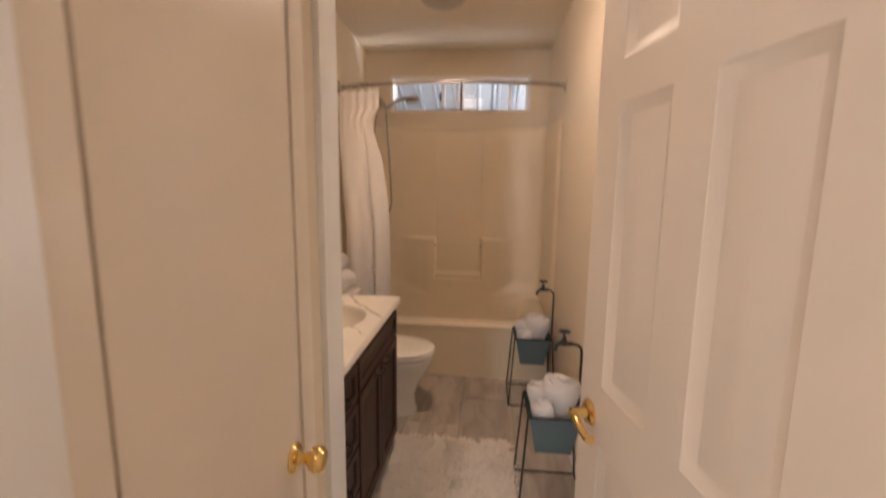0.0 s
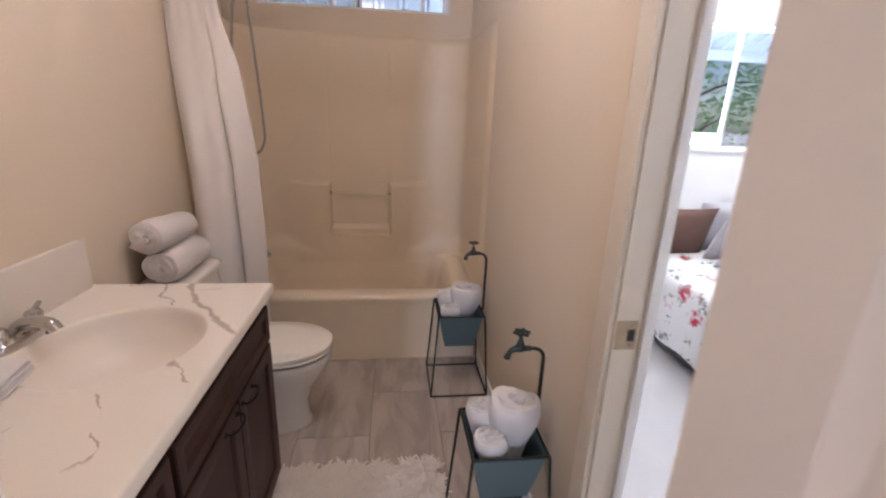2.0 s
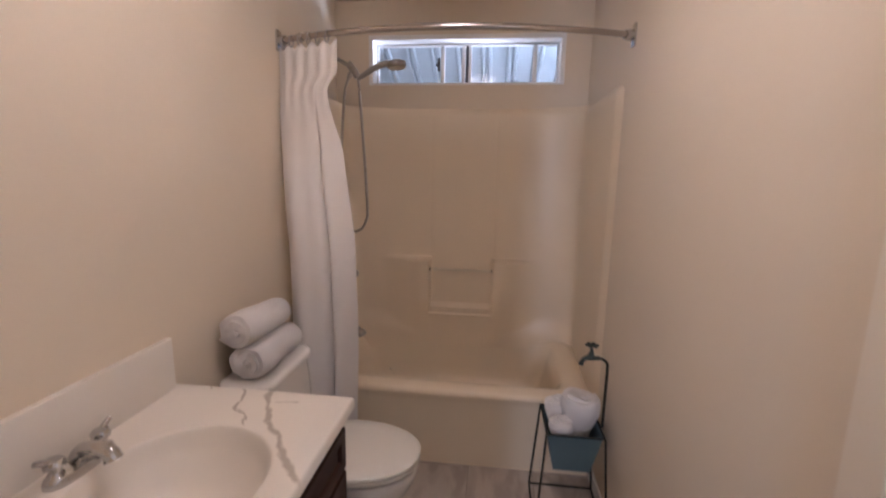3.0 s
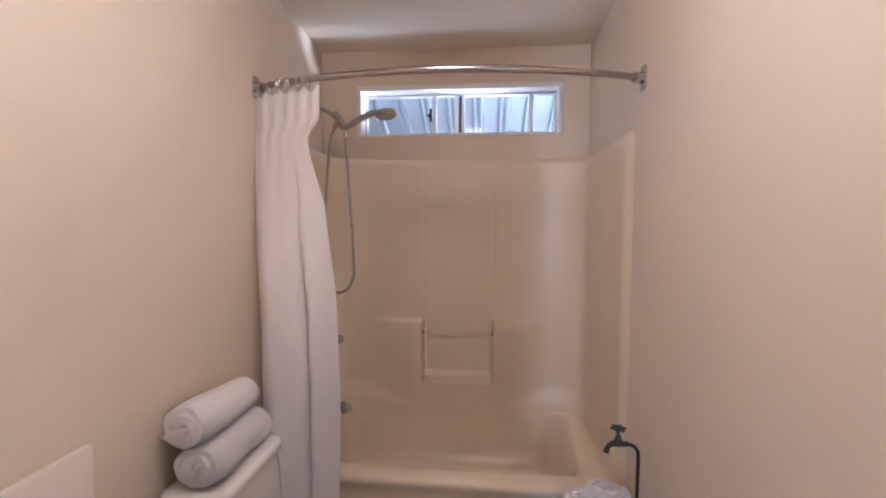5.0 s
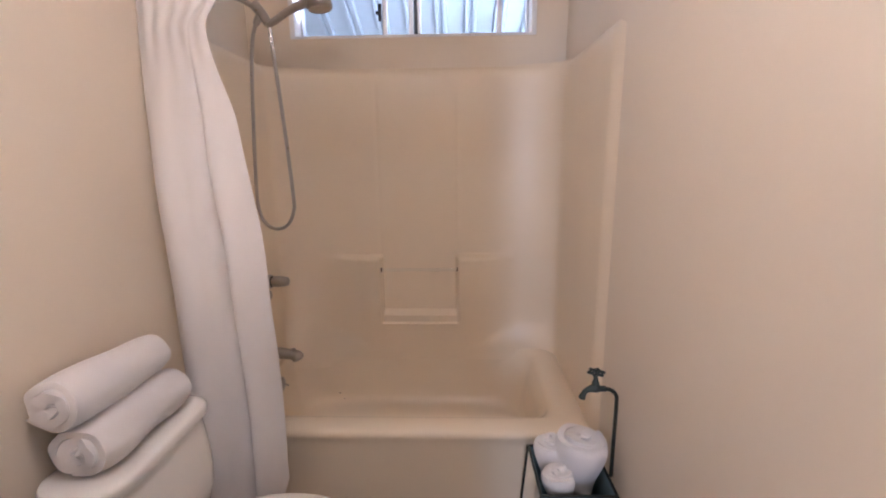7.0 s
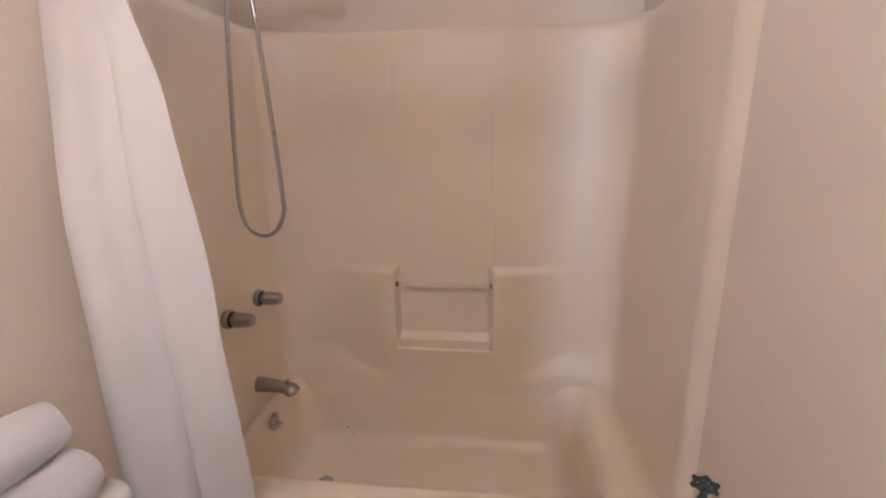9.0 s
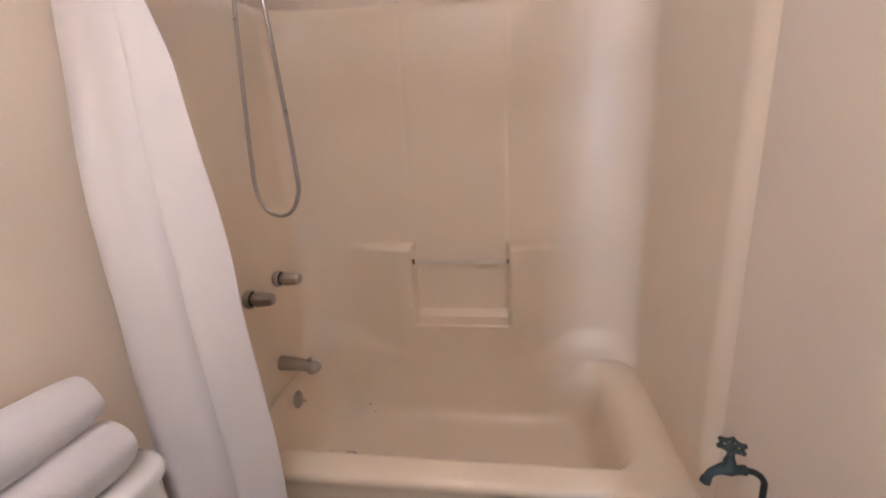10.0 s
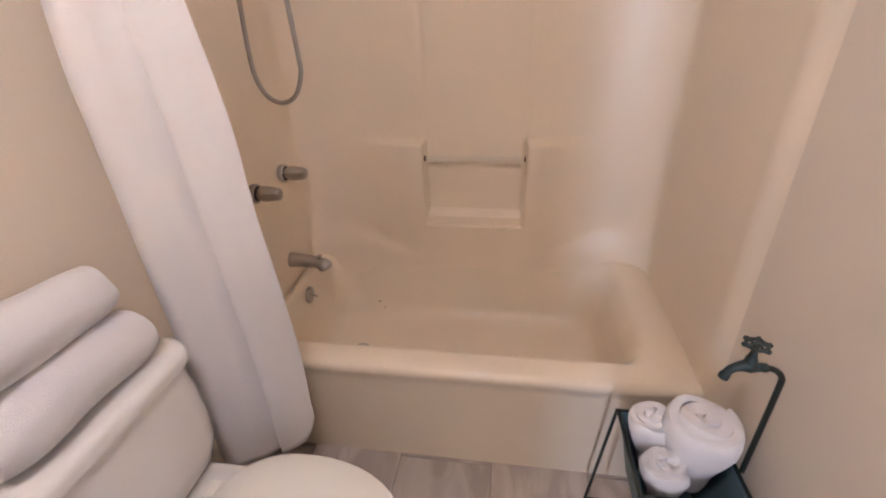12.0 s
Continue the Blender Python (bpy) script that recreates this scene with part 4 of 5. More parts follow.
def folded_cloth(at, w, d, h, turn, group):
    """A folded cloth: stacked rounded layers that bow at the fold."""
    ob = thing("hand_towel", at, "white folded hand towel on the vanity top", "towel", group)
    layers = 3
    for k in range(layers):
        z0 = at[2] + h * k / layers
        s = 1 - 0.03 * k
        rings = []
        for f, zz in ((0.90, 0.0), (0.985, 0.2), (1.0, 0.5), (0.985, 0.8), (0.90, 1.0)):
            ring = []
            for p in rounded(-w / 2 * s * f, w / 2 * s * f, -d / 2 * s * f, d / 2 * s * f, 0.012, 0):
                q = Matrix.Rotation(radians(turn), 3, "Z") @ p
                ring.append(Vector((at[0] + q.x + 0.004 * noise.noise((q.x * 20, k, 2)), at[1] + q.y, z0 + h / layers * zz + 0.003 * noise.noise((q.x * 14, q.y * 14, k)) * (zz > 0.3 or k > 0))))
            rings.append(ring)
        part("fold", loft(rings), TOWEL, ob)
    return ob


folded_cloth((-0.655, 1.035, TZ + 0.001), 0.21, 0.125, 0.036, 12, "hand towels by the basin")
folded_cloth((-0.635, 0.865, TZ + 0.001), 0.24, 0.15, 0.040, -8, "hand towels by the basin")


# ---- rolled towels ----
def roll_mesh(length, radius, turns, squash, seed, taper=(1.0, 1.0), spin=0.0):
    """A sheet rolled into a spiral, along +z from the origin; soft uneven surface and puckered ends."""
    bm = bmesh.new()
    n = int(turns * 26)

    def reach(i):
        return 0.010 + (radius - 0.010) * (max(0, i) / n) ** 0.7

    nz = 16
    rows = []
    for j in range(nz + 1):
        t = j / nz
        row_out, row_in = [], []
        for i in range(n + 1):
            a = 2 * math.pi * turns * i / n
            r = reach(i)
            lining = max(0.004, reach(i - 26) + 0.12 * (r - reach(i - 26))) if i >= 26 else 0.004
            bulge = 1 - 0.13 * (abs(2 * t - 1) ** 7)
            wob = 1 + 0.085 * noise.noise((math.cos(a) * 1.3 + seed, math.sin(a) * 1.3, t * 2.4)) + 0.012 * noise.noise((math.cos(a) * 6, math.sin(a) * 6 + seed, t * 14))
            puff = 0.010 * (1 - (i / n) ** 2) + 0.014 * noise.noise((a * 0.9 + seed, 0.4, 1.0 if t > 0.5 else 5.0))
            zend = (puff if t > 0.5 else -puff) if j in (0, nz) else 0
            for rr, row in ((r, row_out), (lining, row_in)):
                q = rr * wob * bulge * (taper[0] + (taper[1] - taper[0]) * sstep(0.1, 0.85, t))
                row.append(bm.verts.new((q * math.cos(a + spin), q * math.sin(a + spin) * squash, length * t + zend)))
        rows.append((row_out, row_in))
    for (ao, ai), (bo, bi) in zip(rows, rows[1:]):
        for k in range(n):
            bm.faces.new((ao[k], ao[k + 1], bo[k + 1], bo[k]))
            bm.faces.new((ai[k + 1], ai[k], bi[k], bi[k + 1]))
        bm.faces.new((ao[n], ai[n], bi[n], bo[n]))
        bm.faces.new((ai[0], ao[0], bo[0], bi[0]))
    for (o, i2), flip in ((rows[0], True), (rows[-1], False)):
        for k in range(n):
            f = (o[k], o[k + 1], i2[k + 1], i2[k])
            bm.faces.new(f[::-1] if flip else f)
    return bm


def towel_roll(name, m, length, radius, turns, squash, seed, label, group, taper=(1.0, 1.0), spin=0.0):
    bm = roll_mesh(length, radius, turns, squash, seed, taper, spin)
    me = bpy.data.meshes.new(name)
    bmesh.ops.recalc_face_normals(bm, faces=bm.faces)
    for f in bm.faces:
        f.smooth = True
    bm.to_mesh(me)
    bm.free()
    me.materials.append(TOWEL)
    me.set_sharp_from_angle(angle=radians(55))
    ob = new(name, me)
    ob.matrix_basis = m
    return tagged(ob, label, "towel", group)


ALONG = Matrix.Rotation(radians(-90), 4, "X")
towel_roll("rolled_towel", Matrix.Translation((-0.652, 1.840, 0.838)) @ Matrix.Rotation(radians(-2.0), 4, "X") @ ALONG, 0.325, 0.083, 2.6, 0.92, 3,
           "thick white rolled bath towel lying on the toilet tank", "towels on the tank", (1.0, 0.92), -1.85)
towel_roll("rolled_towel", Matrix.Translation((-0.680, 1.830, 0.960)) @ Matrix.Rotation(0.02, 4, "Z") @ Matrix.Rotation(radians(-3.8), 4, "X") @ ALONG, 0.320, 0.081, 2.6, 0.90, 8,
           "thick white rolled bath towel on top of another roll", "towels on the tank", (1.02, 0.93), -1.15)

# ---- toilet ----
toilet = thing("toilet", (-0.42, 2.0, 0), "white porcelain toilet with a closed cream lid", "toilet")
TC = 2.005


def egg(cx, half, back, front, z, n=40, cy=TC):
    """An egg outline, long towards +x."""
    out = []
    for k in range(n):
        a = 2 * math.pi * k / n
        c, s = math.cos(a), math.sin(a)
        x = cx + (front if c > 0 else back) * (abs(c) ** (1.0 if c > 0 else 0.75)) * (1 if c > 0 else -1)
        out.append(Vector((x, cy + half * math.copysign(abs(s) ** 0.92, s), z)))
    return out


part("bowl", loft([egg(-0.33, 0.105, 0.20, 0.185, 0.0), egg(-0.33, 0.105, 0.20, 0.185, 0.02), egg(-0.33, 0.096, 0.19, 0.172, 0.05), egg(-0.33, 0.098, 0.19, 0.172, 0.13), egg(-0.325, 0.120, 0.20, 0.20, 0.21),
                   egg(-0.315, 0.160, 0.215, 0.245, 0.29), egg(-0.31, 0.180, 0.22, 0.262, 0.345), egg(-0.31, 0.186, 0.22, 0.266, 0.368), egg(-0.31, 0.183, 0.215, 0.262, 0.378)]), PORC, toilet)
for dx, dy in ((0.12, -0.11), (0.12, 0.11), (-0.12, -0.13), (-0.12, 0.13)):
    part("bumper", boxes((-0.31 + dx - 0.012, -0.31 + dx + 0.012, TC + dy - 0.008, TC + dy + 0.008, 0.376, 0.391), bev=0.002), SEAT, toilet)
part("rear_deck", boxes((-0.70, -0.50, TC - 0.10, TC + 0.10, 0.10, 0.36), (-0.735, -0.48, TC - 0.17, TC + 0.17, 0.345, 0.395), bev=0.018, seg=3), PORC, toilet)
part("seat", loft([egg(-0.31, 0.186, 0.20, 0.264, 0.389), egg(-0.31, 0.192, 0.205, 0.271, 0.395), egg(-0.31, 0.192, 0.205, 0.271, 0.405), egg(-0.31, 0.186, 0.20, 0.265, 0.410)]), SEAT, toilet, "cream toilet seat")
part("seat_lid", loft([egg(-0.31, 0.187, 0.20, 0.266, 0.4125), egg(-0.31, 0.194, 0.206, 0.273, 0.417), egg(-0.31, 0.194, 0.206, 0.273, 0.425), egg(-0.31, 0.184, 0.198, 0.262, 0.433), egg(-0.31, 0.12, 0.14, 0.18, 0.437), egg(-0.31, 0.03, 0.04, 0.05, 0.438)]), SEAT, toilet, "closed cream lid")
for s in (-1, 1):
    part("lid_hinge", boxes((-0.535, -0.505, TC + s * 0.075 - 0.022, TC + s * 0.075 + 0.022, 0.394, 0.432), bev=0.006), SEAT, toilet)


def tank_ring(x0, x1, y0, y1, r, z):
    return rounded(x0, x1, y0, y1, r, z)


TKY0, TKY1 = 1.795, 2.222
part("tank", loft([tank_ring(-0.735, -0.600, TKY0 + 0.040, TKY1 - 0.040, 0.05, 0.392), tank_ring(-0.745, -0.572, TKY0 + 0.016, TKY1 - 0.016, 0.06, 0.425), tank_ring(-0.750, -0.556, TKY0 + 0.002, TKY1 - 0.002, 0.07, 0.49),
                   tank_ring(-0.752, -0.553, TKY0 - 0.002, TKY1 + 0.002, 0.075, 0.56), tank_ring(-0.754, -0.559, TKY0 + 0.001, TKY1 - 0.001, 0.072, 0.65), tank_ring(-0.754, -0.568, TKY0 + 0.006, TKY1 - 0.006, 0.068, 0.722)]), PORC, toilet)
part("tank_lid", loft([tank_ring(-0.756, -0.564, TKY0, TKY1, 0.068, 0.7225), tank_ring(-0.760, -0.553, TKY0 - 0.008, TKY1 + 0.008, 0.075, 0.730), tank_ring(-0.760, -0.552, TKY0 - 0.009, TKY1 + 0.009, 0.075, 0.748),
                       tank_ring(-0.757, -0.558, TKY0 - 0.004, TKY1 + 0.004, 0.072, 0.758), tank_ring(-0.745, -0.575, TKY0 + 0.012, TKY1 - 0.012, 0.06, 0.764), tank_ring(-0.72, -0.61, TKY0 + 0.05, TKY1 - 0.05, 0.04, 0.765)]), PORC, toilet)


# ---- plant stands with towels ----
def plant_stand(ty, drop, reach):
    """A wire stand with a tapered tin box and a pipe that ends in a garden tap; centre of the base at the origin, wall at +x."""
    st = thing("planter_stand", (0, 0, 0), "teal tin planter on a dark wire stand with a tap ornament", "plant stand", "planter stands along the wall")
    bx, by, rx, ry, rz = 0.150, 0.155, 0.118, 0.122, 0.450
    w = 0.0048
    cor = [(-1, -1), (1, -1), (1, 1), (-1, 1)]
    for sx, sy in cor:
        part("leg", tube([(sx * bx, sy * by, w), (sx * (rx + 0.002), sy * (ry + 0.002), rz)], w, 8), FRAMEM, st)
    for (ax, ay), (cx, cy) in zip(cor, cor[1:] + cor[:1]):
        part("base_rail", tube([(ax * bx, ay * by, w), (cx * bx, cy * by, w)], w, 8), FRAMEM, st)
        part("rim_rail", tube([(ax * rx, ay * ry, rz), (cx * rx, cy * ry, rz)], w, 8), FRAMEM, st)

    def ring(x, y, z):
        return [Vector((-x, -y, z)), Vector((x, -y, z)), Vector((x, y, z)), Vector((-x, y, z))]

    tin = loft([ring(0.078, 0.082, 0.262), ring(0.113, 0.118, 0.449), ring(0.117, 0.122, 0.452), ring(0.117, 0.122, 0.446), ring(0.1105, 0.1155, 0.444), ring(0.0765, 0.0805, 0.266)])
    part("tin_box", tin, POTM, st, "teal painted tin box", smooth=False)
    px = 0.128 - reach / 2
    h = 0.766 - drop
    part("pipe", tube(smooth_line([(px, ty, rz), (px, ty, 0.58), (px, ty, h - 0.051), (px - 0.004, ty, h - 0.021), (px - 0.022, ty, h - 0.004), (px - 0.045 - reach, ty, h)], 6), 0.0062, 10), FRAMEM, st)
    tapc = px - 0.045 - reach
    k = 0.84
    part("tap_body", join(tube(smooth_line([(tapc + 0.004, ty, h), (tapc - 0.012 * k, ty, h), (tapc - 0.026 * k, ty, h + 0.002), (tapc - 0.046 * k, ty, h), (tapc - 0.066 * k, ty, h - 0.009), (tapc - 0.075 * k, ty, h - 0.024)], 5),
                               lambda t: k * (0.010 + 0.007 * math.exp(-((t - 0.42) / 0.2) ** 2)), 14),
                          lathe((tapc - 0.002, ty, h), (1, 0, 0), [(0.0105, 0), (0.0105, 0.009)], 6), lathe((tapc - 0.076 * k, ty, h - 0.026), (-0.25, 0, -1), [(0.0095, -0.004), (0.0105, 0.0), (0.0105, 0.008), (0.007, 0.008)], 14),
                          lathe((tapc - 0.030 * k, ty, h + 0.008), (0, 0, 1), [(0.0122, 0), (0.0115, 0.012), (0.008, 0.020), (0.0065, 0.030), (0.0035, 0.034), (0.0035, 0.046)], 14)), VALVEM, st, "verdigris iron garden tap")
    c = Vector((tapc - 0.030 * k, ty, h + 0.056))
    wr = 0.0195
    wheel = tube([c + Vector((wr * (1 + 0.10 * math.cos(6 * a)) * math.cos(a), wr * (1 + 0.10 * math.cos(6 * a)) * math.sin(a), 0)) for a in [2 * math.pi * n / 48 for n in range(48)]], 0.0038, 8, closed=True)
    hw = part("hand_wheel", wheel, VALVEM, st)
    part("hub", lathe(c - Vector((0, 0, 0.006)), (0, 0, 1), [(0.006, 0), (0.006, 0.010), (0.003, 0.013)], 10), VALVEM, hw)
    for a in [2 * math.pi * n / 6 for n in range(6)]:
        part("spoke", tube([c, c + Vector((wr * math.cos(a), wr * math.sin(a), 0))], 0.0028, 6), VALVEM, hw)
        part("lobe", lathe(c + Vector((1.19 * wr * math.cos(a), 1.19 * wr * math.sin(a), -0.0045)), (0, 0, 1), [(0.003, 0), (0.0052, 0.003), (0.0052, 0.006), (0.003, 0.009)], 10), VALVEM, hw)
    return st


plant_stand(0.025, 0.026, 0.010).matrix_basis = pose(0.5935, 1.315, 0.0)
plant_stand(-0.030, 0.0, 0.0).matrix_basis = pose(0.5935, 2.292, 0.0)
for cy, seed in ((1.315, 20), (2.292, 40)):
    for k, (dx, dy, lean, ln, r, spin) in enumerate(((0.026, 0.010, 2, 0.205, 0.097, 2.4), (-0.040, 0.050, -6, 0.158, 0.064, 0.6), (-0.040, -0.052, -6, 0.118, 0.060, 1.2))):
        towel_roll("rolled_hand_towel", pose(0.5935 + dx, cy + dy, 0.362, 0, lean, 0), ln, r, 2.7, 0.95, seed + k,
                   ("tall " if k == 0 else "short ") + "white rolled towel standing in the planter", "rolled towels in the planters", (0.62, 1.0), spin)

# ---- shaggy mat ----
mat_thing = thing("bath_mat", (0.10, 1.25, 0), "ivory shaggy bath mat on the tile floor", "bath mat")
MX0, MX1, MY0, MY1 = -0.225, 0.415, 0.82, 1.655
part("backing", loft([rounded(MX0, MX1, MY0, MY1, 0.04, 0.0005), rounded(MX0, MX1, MY0, MY1, 0.04, 0.010)]), SHAG, mat_thing)


def tufts(count, seed):
    rnd = random.Random(seed)
    verts, faces = [], []
    for _ in range(count):
        x, y = rnd.uniform(MX0, MX1), rnd.uniform(MY0, MY1)
        cl = noise.noise((x * 16, y * 16, 0.3)) * 3.0 + rnd.gauss(0, 0.9)
        lean = rnd.uniform(0.6, 1.0)
        ln = rnd.uniform(0.030, 0.066)
        w = rnd.uniform(0.004, 0.0088)
        d = Vector((math.cos(cl), math.sin(cl), 0))
        s = Vector((-d.y, d.x, 0))
        p = Vector((x, y, 0.009))
        i0 = len(verts)
        for t in (0.0, 0.4, 0.75, 1.0):
            q = p + d * (ln * lean * t * t) + Vector((0, 0, ln * (1 - 0.55 * lean) * (t - 0.35 * lean * t * t)))
            ww = w * (1 - 0.55 * t)
            verts += [q - s * ww, q + s * ww]
        for k in range(3):
            faces.append((i0 + 2 * k, i0 + 2 * k + 1, i0 + 2 * k + 3, i0 + 2 * k + 2))
    me = bpy.data.meshes.new("shag")
    me.from_pydata([v - BASE[mat_thing] for v in verts], [], faces)
    me.materials.append(SHAG)
    for p in me.polygons:
        p.use_smooth = True
    ob = new("shag", me)
    ob.parent = mat_thing
    return tagged(ob, "long ivory shag pile", kind="stuff")


tufts(17000, 5)

# ---- bedroom ----
bed = thing("bed", (2.85, 2.2, 0), "made bed with a white floral quilt", "bed")
part("bed_base", boxes((2.02, 3.68, 1.12, 3.24, 0.03, 0.14), bev=0.01), BASEM, bed)


def quilt_mesh():
    bm = bmesh.new()
    ring_specs = ((0.0, 0.075), (0.005, 0.20), (0.012, 0.36), (0.03, 0.46), (0.075, 0.505), (0.20, 0.515))
    rings = []
    for inset, z in ring_specs:
        ring = []
        for p in rounded(2.0 + inset, 3.70 - inset, 1.10 + inset, 3.22 - inset * 0.3, 0.09, z, 10):
            ring.append(p)
        dense = []
        for a, b in zip(ring, ring[1:] + ring[:1]):
            steps = max(1, int((b - a).length / 0.05))
            dense += [a.lerp(b, k / steps) for k in range(steps)]
        rings.append(dense)
    n = min(len(r) for r in rings)
    rings = [[r[int(k * len(r) / n)] for k in range(n)] for r in rings]
    for j, r in enumerate(rings):
        for v in r:
            v += Vector((noise.noise((v.y * 5, v.x * 5, 0.2)), noise.noise((v.x * 5, v.y * 5, 4.2)), 0.4 * noise.noise((v.x * 4, v.y * 4, 8.0)))) * 0.03 * (1 - j / 7)
    return loft(rings)


part("quilt", quilt_mesh(), FLORAL, bed, "white quilt with red blossoms")


def pillow(at, w, h, d, rx, rz, mat, label):
    """A soft cushion standing against the wall."""
    bm = bmesh.new()
    n = 14
    grids = []
    for side in (1, -1):
        g = []
        for i in range(n + 1):
            row = []
            for j in range(n + 1):
                u, v = 2 * i / n - 1, 2 * j / n - 1
                bulge = max(0.0, (1 - u * u) * (1 - v * v)) ** 0.45
                row.append(bm.verts.new((u * w / 2 * (1 - 0.05 * (1 - v * v) * abs(u) ** 3), side * d / 2 * bulge + 0.008 * noise.noise((u * 2, v * 2, at[0])), v * h / 2 * (1 - 0.05 * (1 - u * u) * abs(v) ** 3))))
            g.append(row)
        for a, b in zip(g, g[1:]):
            for k in range(n):
                f = (a[k], b[k], b[k + 1], a[k + 1])
                bm.faces.new(f if side > 0 else f[::-1])
    bmesh.ops.remove_doubles(bm, verts=bm.verts, dist=0.0004)
    bmesh.ops.transform(bm, matrix=Matrix.Rotation(radians(rz), 4, "Z") @ Matrix.Rotation(radians(rx), 4, "X"), verts=bm.verts)
    bmesh.ops.translate(bm, verts=bm.verts, vec=at)
    return tagged(part("pillow", bm, mat), label, "pillow", "pillows on the bed")


pillow((2.36, 3.08, 0.68), 0.50, 0.40, 0.16, 16, 0, BROWNP, "brown velvet pillow leaning at the bed head")
pillow((2.78, 3.13, 0.70), 0.55, 0.42, 0.15, 14, 0, GREYP, "grey woven pillow leaning at the bed head")
pillow((3.25, 3.11, 0.69), 0.50, 0.40, 0.16, 16, 0, BROWNP, "brown velvet pillow leaning at the bed head")
pillow((2.72, 2.91, 0.67), 0.44, 0.40, 0.14, 24, 6, GREYP, "pale grey patterned cushion in front of the pillows")
pillow((3.08, 2.80, 0.64), 0.40, 0.36, 0.14, 28, -12, BROWNP, "rust brown cushion in front of the pillows")
pillow((2.62, 2.72, 0.57), 0.42, 0.13, 0.12, 40, 8, GREYP, "small grey bolster cushion on the quilt")

bw = thing("window_2", (2.8, 3.32, BZ0), "bedroom slider window with a white frame", "window", kind="structure")
part("window_frame", boxes((BX0, BX0 + 0.016, 3.37, 3.43, BZ0, BZ1), (BX1 - 0.016, BX1, 3.37, 3.43, BZ0, BZ1), (BX0 + 0.016, BX1 - 0.016, 3.37, 3.43, BZ1 - 0.016, BZ1), (BX0 + 0.016, BX1 - 0.016, 3.37, 3.43, BZ0, BZ0 + 0.016), bev=0.003), ALU, bw)
part("mullion", boxes((2.768, 2.792, 3.38, 3.42, BZ0 + 0.016, BZ1 - 0.016), bev=0.003), ALU, bw)
part("window_sill", boxes((BX0 - 0.02, BX1 + 0.02, 3.295, 3.37, BZ0 - 0.025, BZ0), bev=0.004), TRIM, bw)
for a, b in ((BX0 + 0.016, 2.768), (2.792, BX1 - 0.016)):
    p = part("pane", boxes((a, b, 3.398, 3.402, BZ0 + 0.016, BZ1 - 0.016)), GLASS, bw, smooth=False)
    p.visible_shadow = False

# ---- outdoors ----
structure("ground", boxes((-150, 150, -150, 150, -0.35, -0.12)), CONC, "pale concrete patio and ground", "ground")
cover = thing("patio_cover", (1.5, 5.2, 2.5), "white ribbed metal patio cover outside the windows", "patio cover")


def ribbed(x0, x1, y0, y1, z0, z1):
    prof = []
    x = x0
    while x < x1:
        prof += [(x, 0), (x + 0.090, 0), (x + 0.100, -0.030), (x + 0.125, -0.030), (x + 0.135, 0), (x + 0.150, 0), (x + 0.160, -0.030), (x + 0.185, -0.030), (x + 0.195, 0)]
        x += 0.245
    bm = bmesh.new()
    rows = [[bm.verts.new((px, y, z + pz)) for px, pz in prof] for y, z in ((y0, z0), ((y0 + y1) / 2, (z0 + z1) / 2), (y1, z1))]
    rows2 = [[bm.verts.new((px, y, z + pz + 0.004)) for px, pz in prof] for y, z in ((y0, z0), ((y0 + y1) / 2, (z0 + z1) / 2), (y1, z1))]
    for rr in (rows, rows2):
        for a, b in zip(rr, rr[1:]):
            for k in range(len(prof) - 1):
                bm.faces.new((a[k], a[k + 1], b[k + 1], b[k]))
    return bm


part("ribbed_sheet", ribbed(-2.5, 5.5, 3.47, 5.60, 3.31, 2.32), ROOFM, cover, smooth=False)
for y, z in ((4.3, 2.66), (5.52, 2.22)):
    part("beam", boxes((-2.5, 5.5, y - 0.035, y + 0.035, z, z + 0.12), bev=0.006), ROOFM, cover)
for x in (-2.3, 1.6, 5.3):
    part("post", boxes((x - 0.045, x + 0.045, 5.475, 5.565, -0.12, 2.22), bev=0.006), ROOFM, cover)


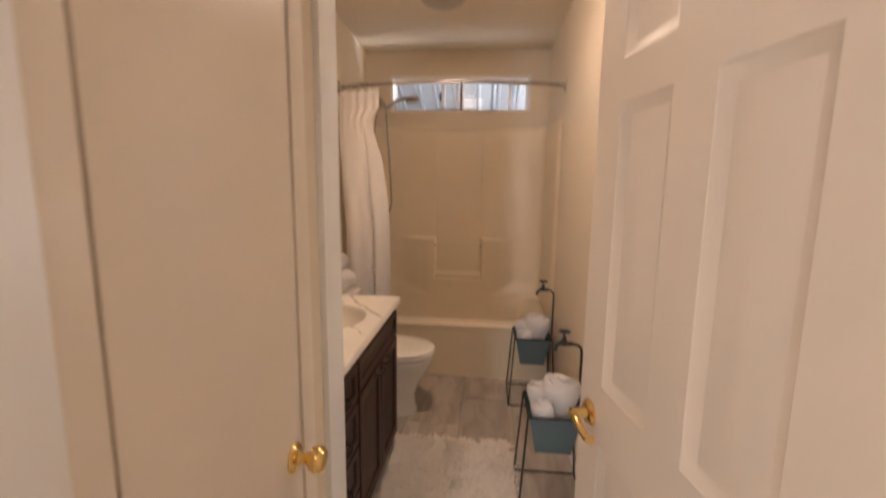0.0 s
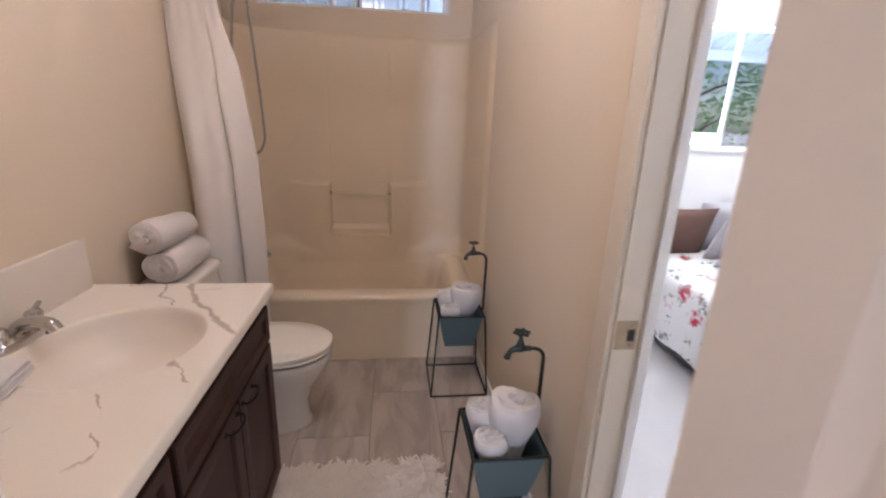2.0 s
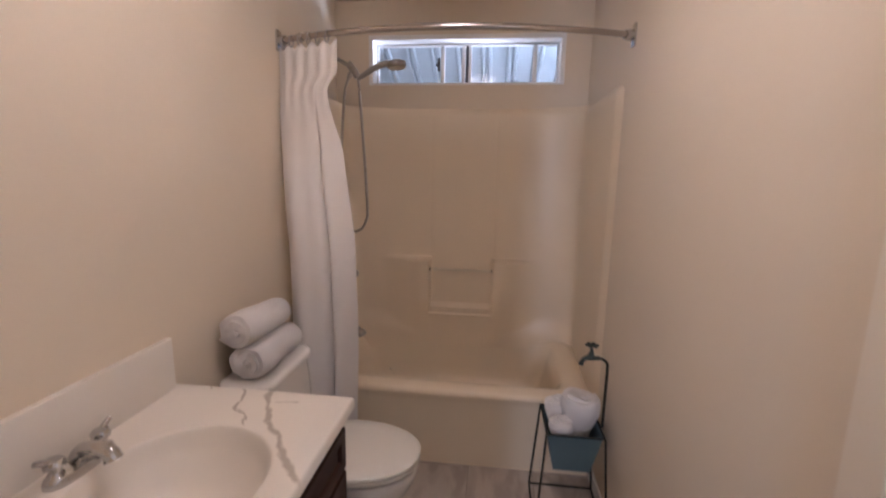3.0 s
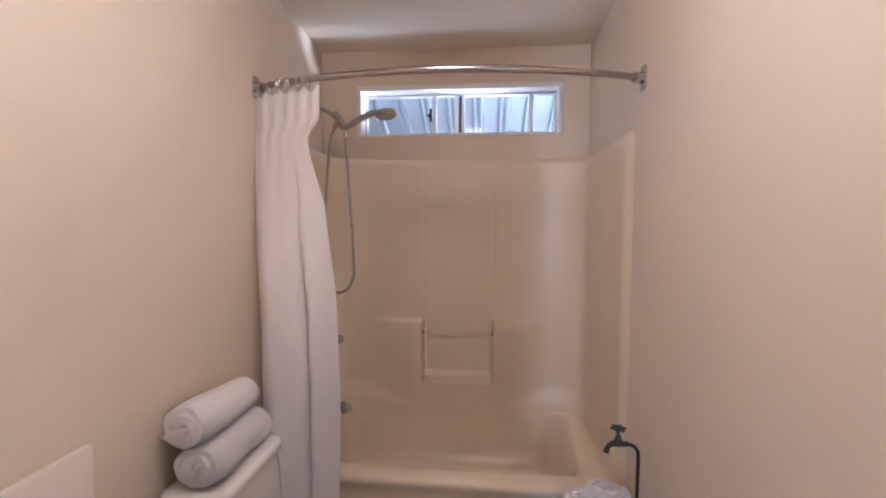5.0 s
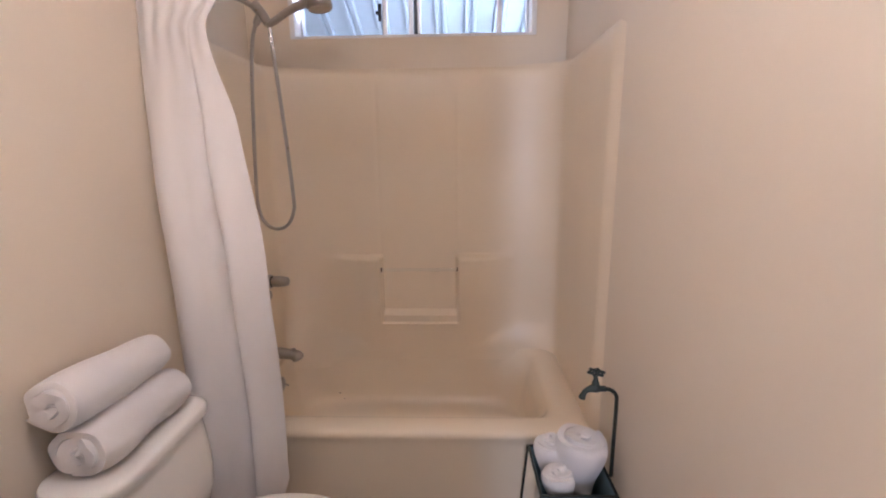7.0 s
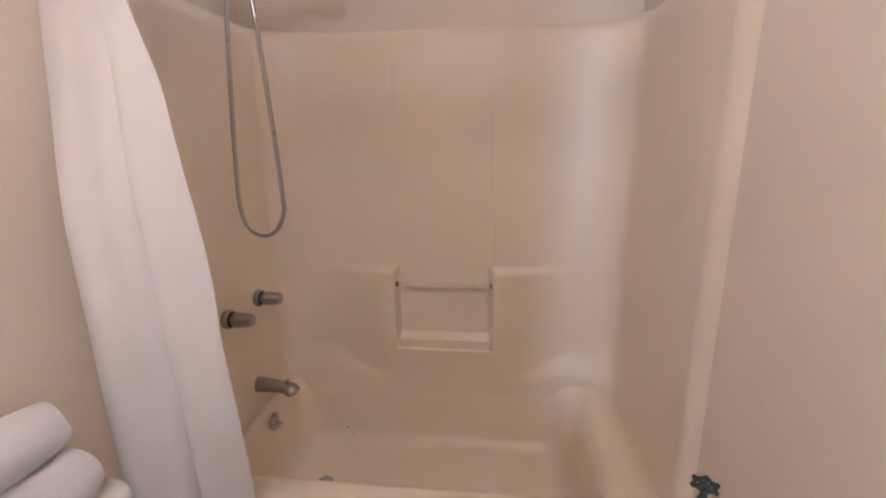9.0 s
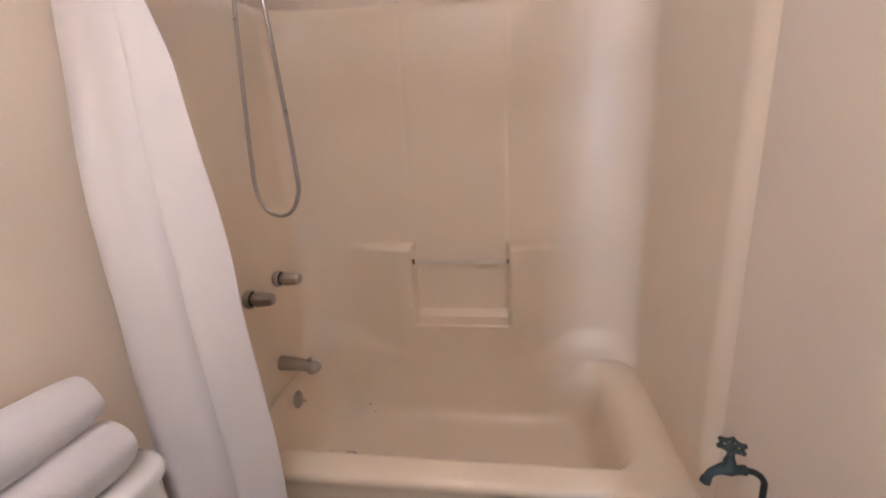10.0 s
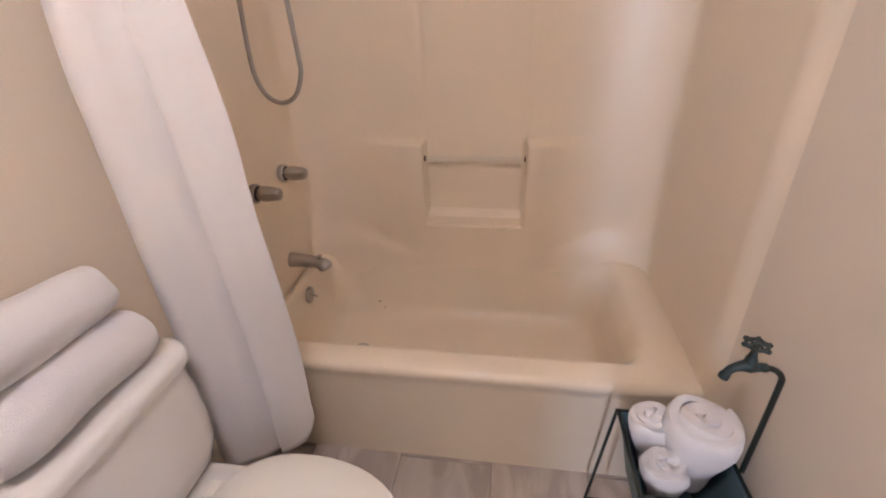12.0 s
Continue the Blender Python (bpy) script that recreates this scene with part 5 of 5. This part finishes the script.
def tree(x, y, height, spread, seed, leaves):
    rnd = random.Random(seed)
    tr = thing("tree", (x, y, -0.12), "leafy green garden tree behind the patio", "tree", "garden trees")
    limbs = [tube(smooth_line([(x, y, -0.12), (x + 0.06, y - 0.05, height * 0.25), (x - 0.03, y + 0.04, height * 0.5), (x, y, height * 0.85)], 5), lambda t: 0.11 * (1 - 0.8 * t), 10)]
    tips = []
    for k in range(11):
        a = rnd.uniform(0, 2 * math.pi)
        h0 = height * rnd.uniform(0.22, 0.7)
        tip = Vector((x + spread * math.cos(a) * rnd.uniform(0.6, 1), y + spread * math.sin(a) * rnd.uniform(0.6, 1), h0 + height * rnd.uniform(0.08, 0.32)))
        mid = Vector((x, y, h0)).lerp(tip, 0.5) + Vector((0, 0, 0.15))
        limbs.append(tube(smooth_line([(x, y, h0), mid, tip], 4), lambda t: 0.045 * (1 - 0.8 * t), 7))
        tips += [tip, mid]
    part("trunk", join(*limbs), BARK, tr)
    verts, faces = [], []
    for _ in range(leaves):
        c = rnd.choice(tips) + Vector((rnd.gauss(0, 0.34), rnd.gauss(0, 0.34), rnd.gauss(0, 0.30)))
        u = Vector((rnd.gauss(0, 1), rnd.gauss(0, 1), rnd.gauss(0, 1))).normalized()
        v = u.orthogonal().normalized()
        s = rnd.uniform(0.05, 0.10)
        i = len(verts)
        verts += [c - u * s, c + v * s * 0.42, c + u * s, c - v * s * 0.42]
        faces.append((i, i + 1, i + 2, i + 3))
    me = bpy.data.meshes.new("crown")
    me.from_pydata([v - BASE[tr] for v in verts], [], faces)
    me.materials.append(LEAF)
    ob = new("crown", me)
    ob.parent = tr
    return tr


tree(4.2, 8.6, 3.6, 1.3, 1, 3200)
tree(6.6, 9.4, 4.2, 1.6, 2, 3200)
tree(2.6, 9.8, 3.4, 1.3, 3, 3200)
tree(8.4, 8.0, 3.8, 1.4, 4, 3200)

# ---- floor tiles, last ----
def tile_floor():
    gap, x_at, wide, long = 0.0035, -0.195, 0.330, 0.664
    cache = {}
    for c in range(-3, 4):
        x0, x1 = x_at + c * wide, x_at + (c + 1) * wide
        start = 2.200 if c % 2 else 1.868
        for r in range(-5, 3):
            y0, y1 = start + r * long, start + (r + 1) * long
            a, b = max(x0, XL) + gap / 2, min(x1, XR) - gap / 2
            p, q = max(y0, -0.355) + gap / 2, min(y1, 2.60) - gap / 2
            if b - a < 0.01 or q - p < 0.01:
                continue
            key = (round(b - a, 3), round(q - p, 3))
            if key not in cache:
                bm = boxes((0, key[0], 0, key[1], -0.009, 0.0))
                edges = [e for e in bm.edges if all(v.co.z > -0.001 for v in e.verts)]
                bmesh.ops.bevel(bm, geom=edges, offset=0.0018, segments=1, affect="EDGES")
                me = bpy.data.meshes.new("tile")
                bm.to_mesh(me)
                bm.free()
                me.materials.append(TILE)
                cache[key] = me
            ob = new("tile", cache[key])
            ob.location = (a, p, 0)
            ob.parent = floor


tile_floor()
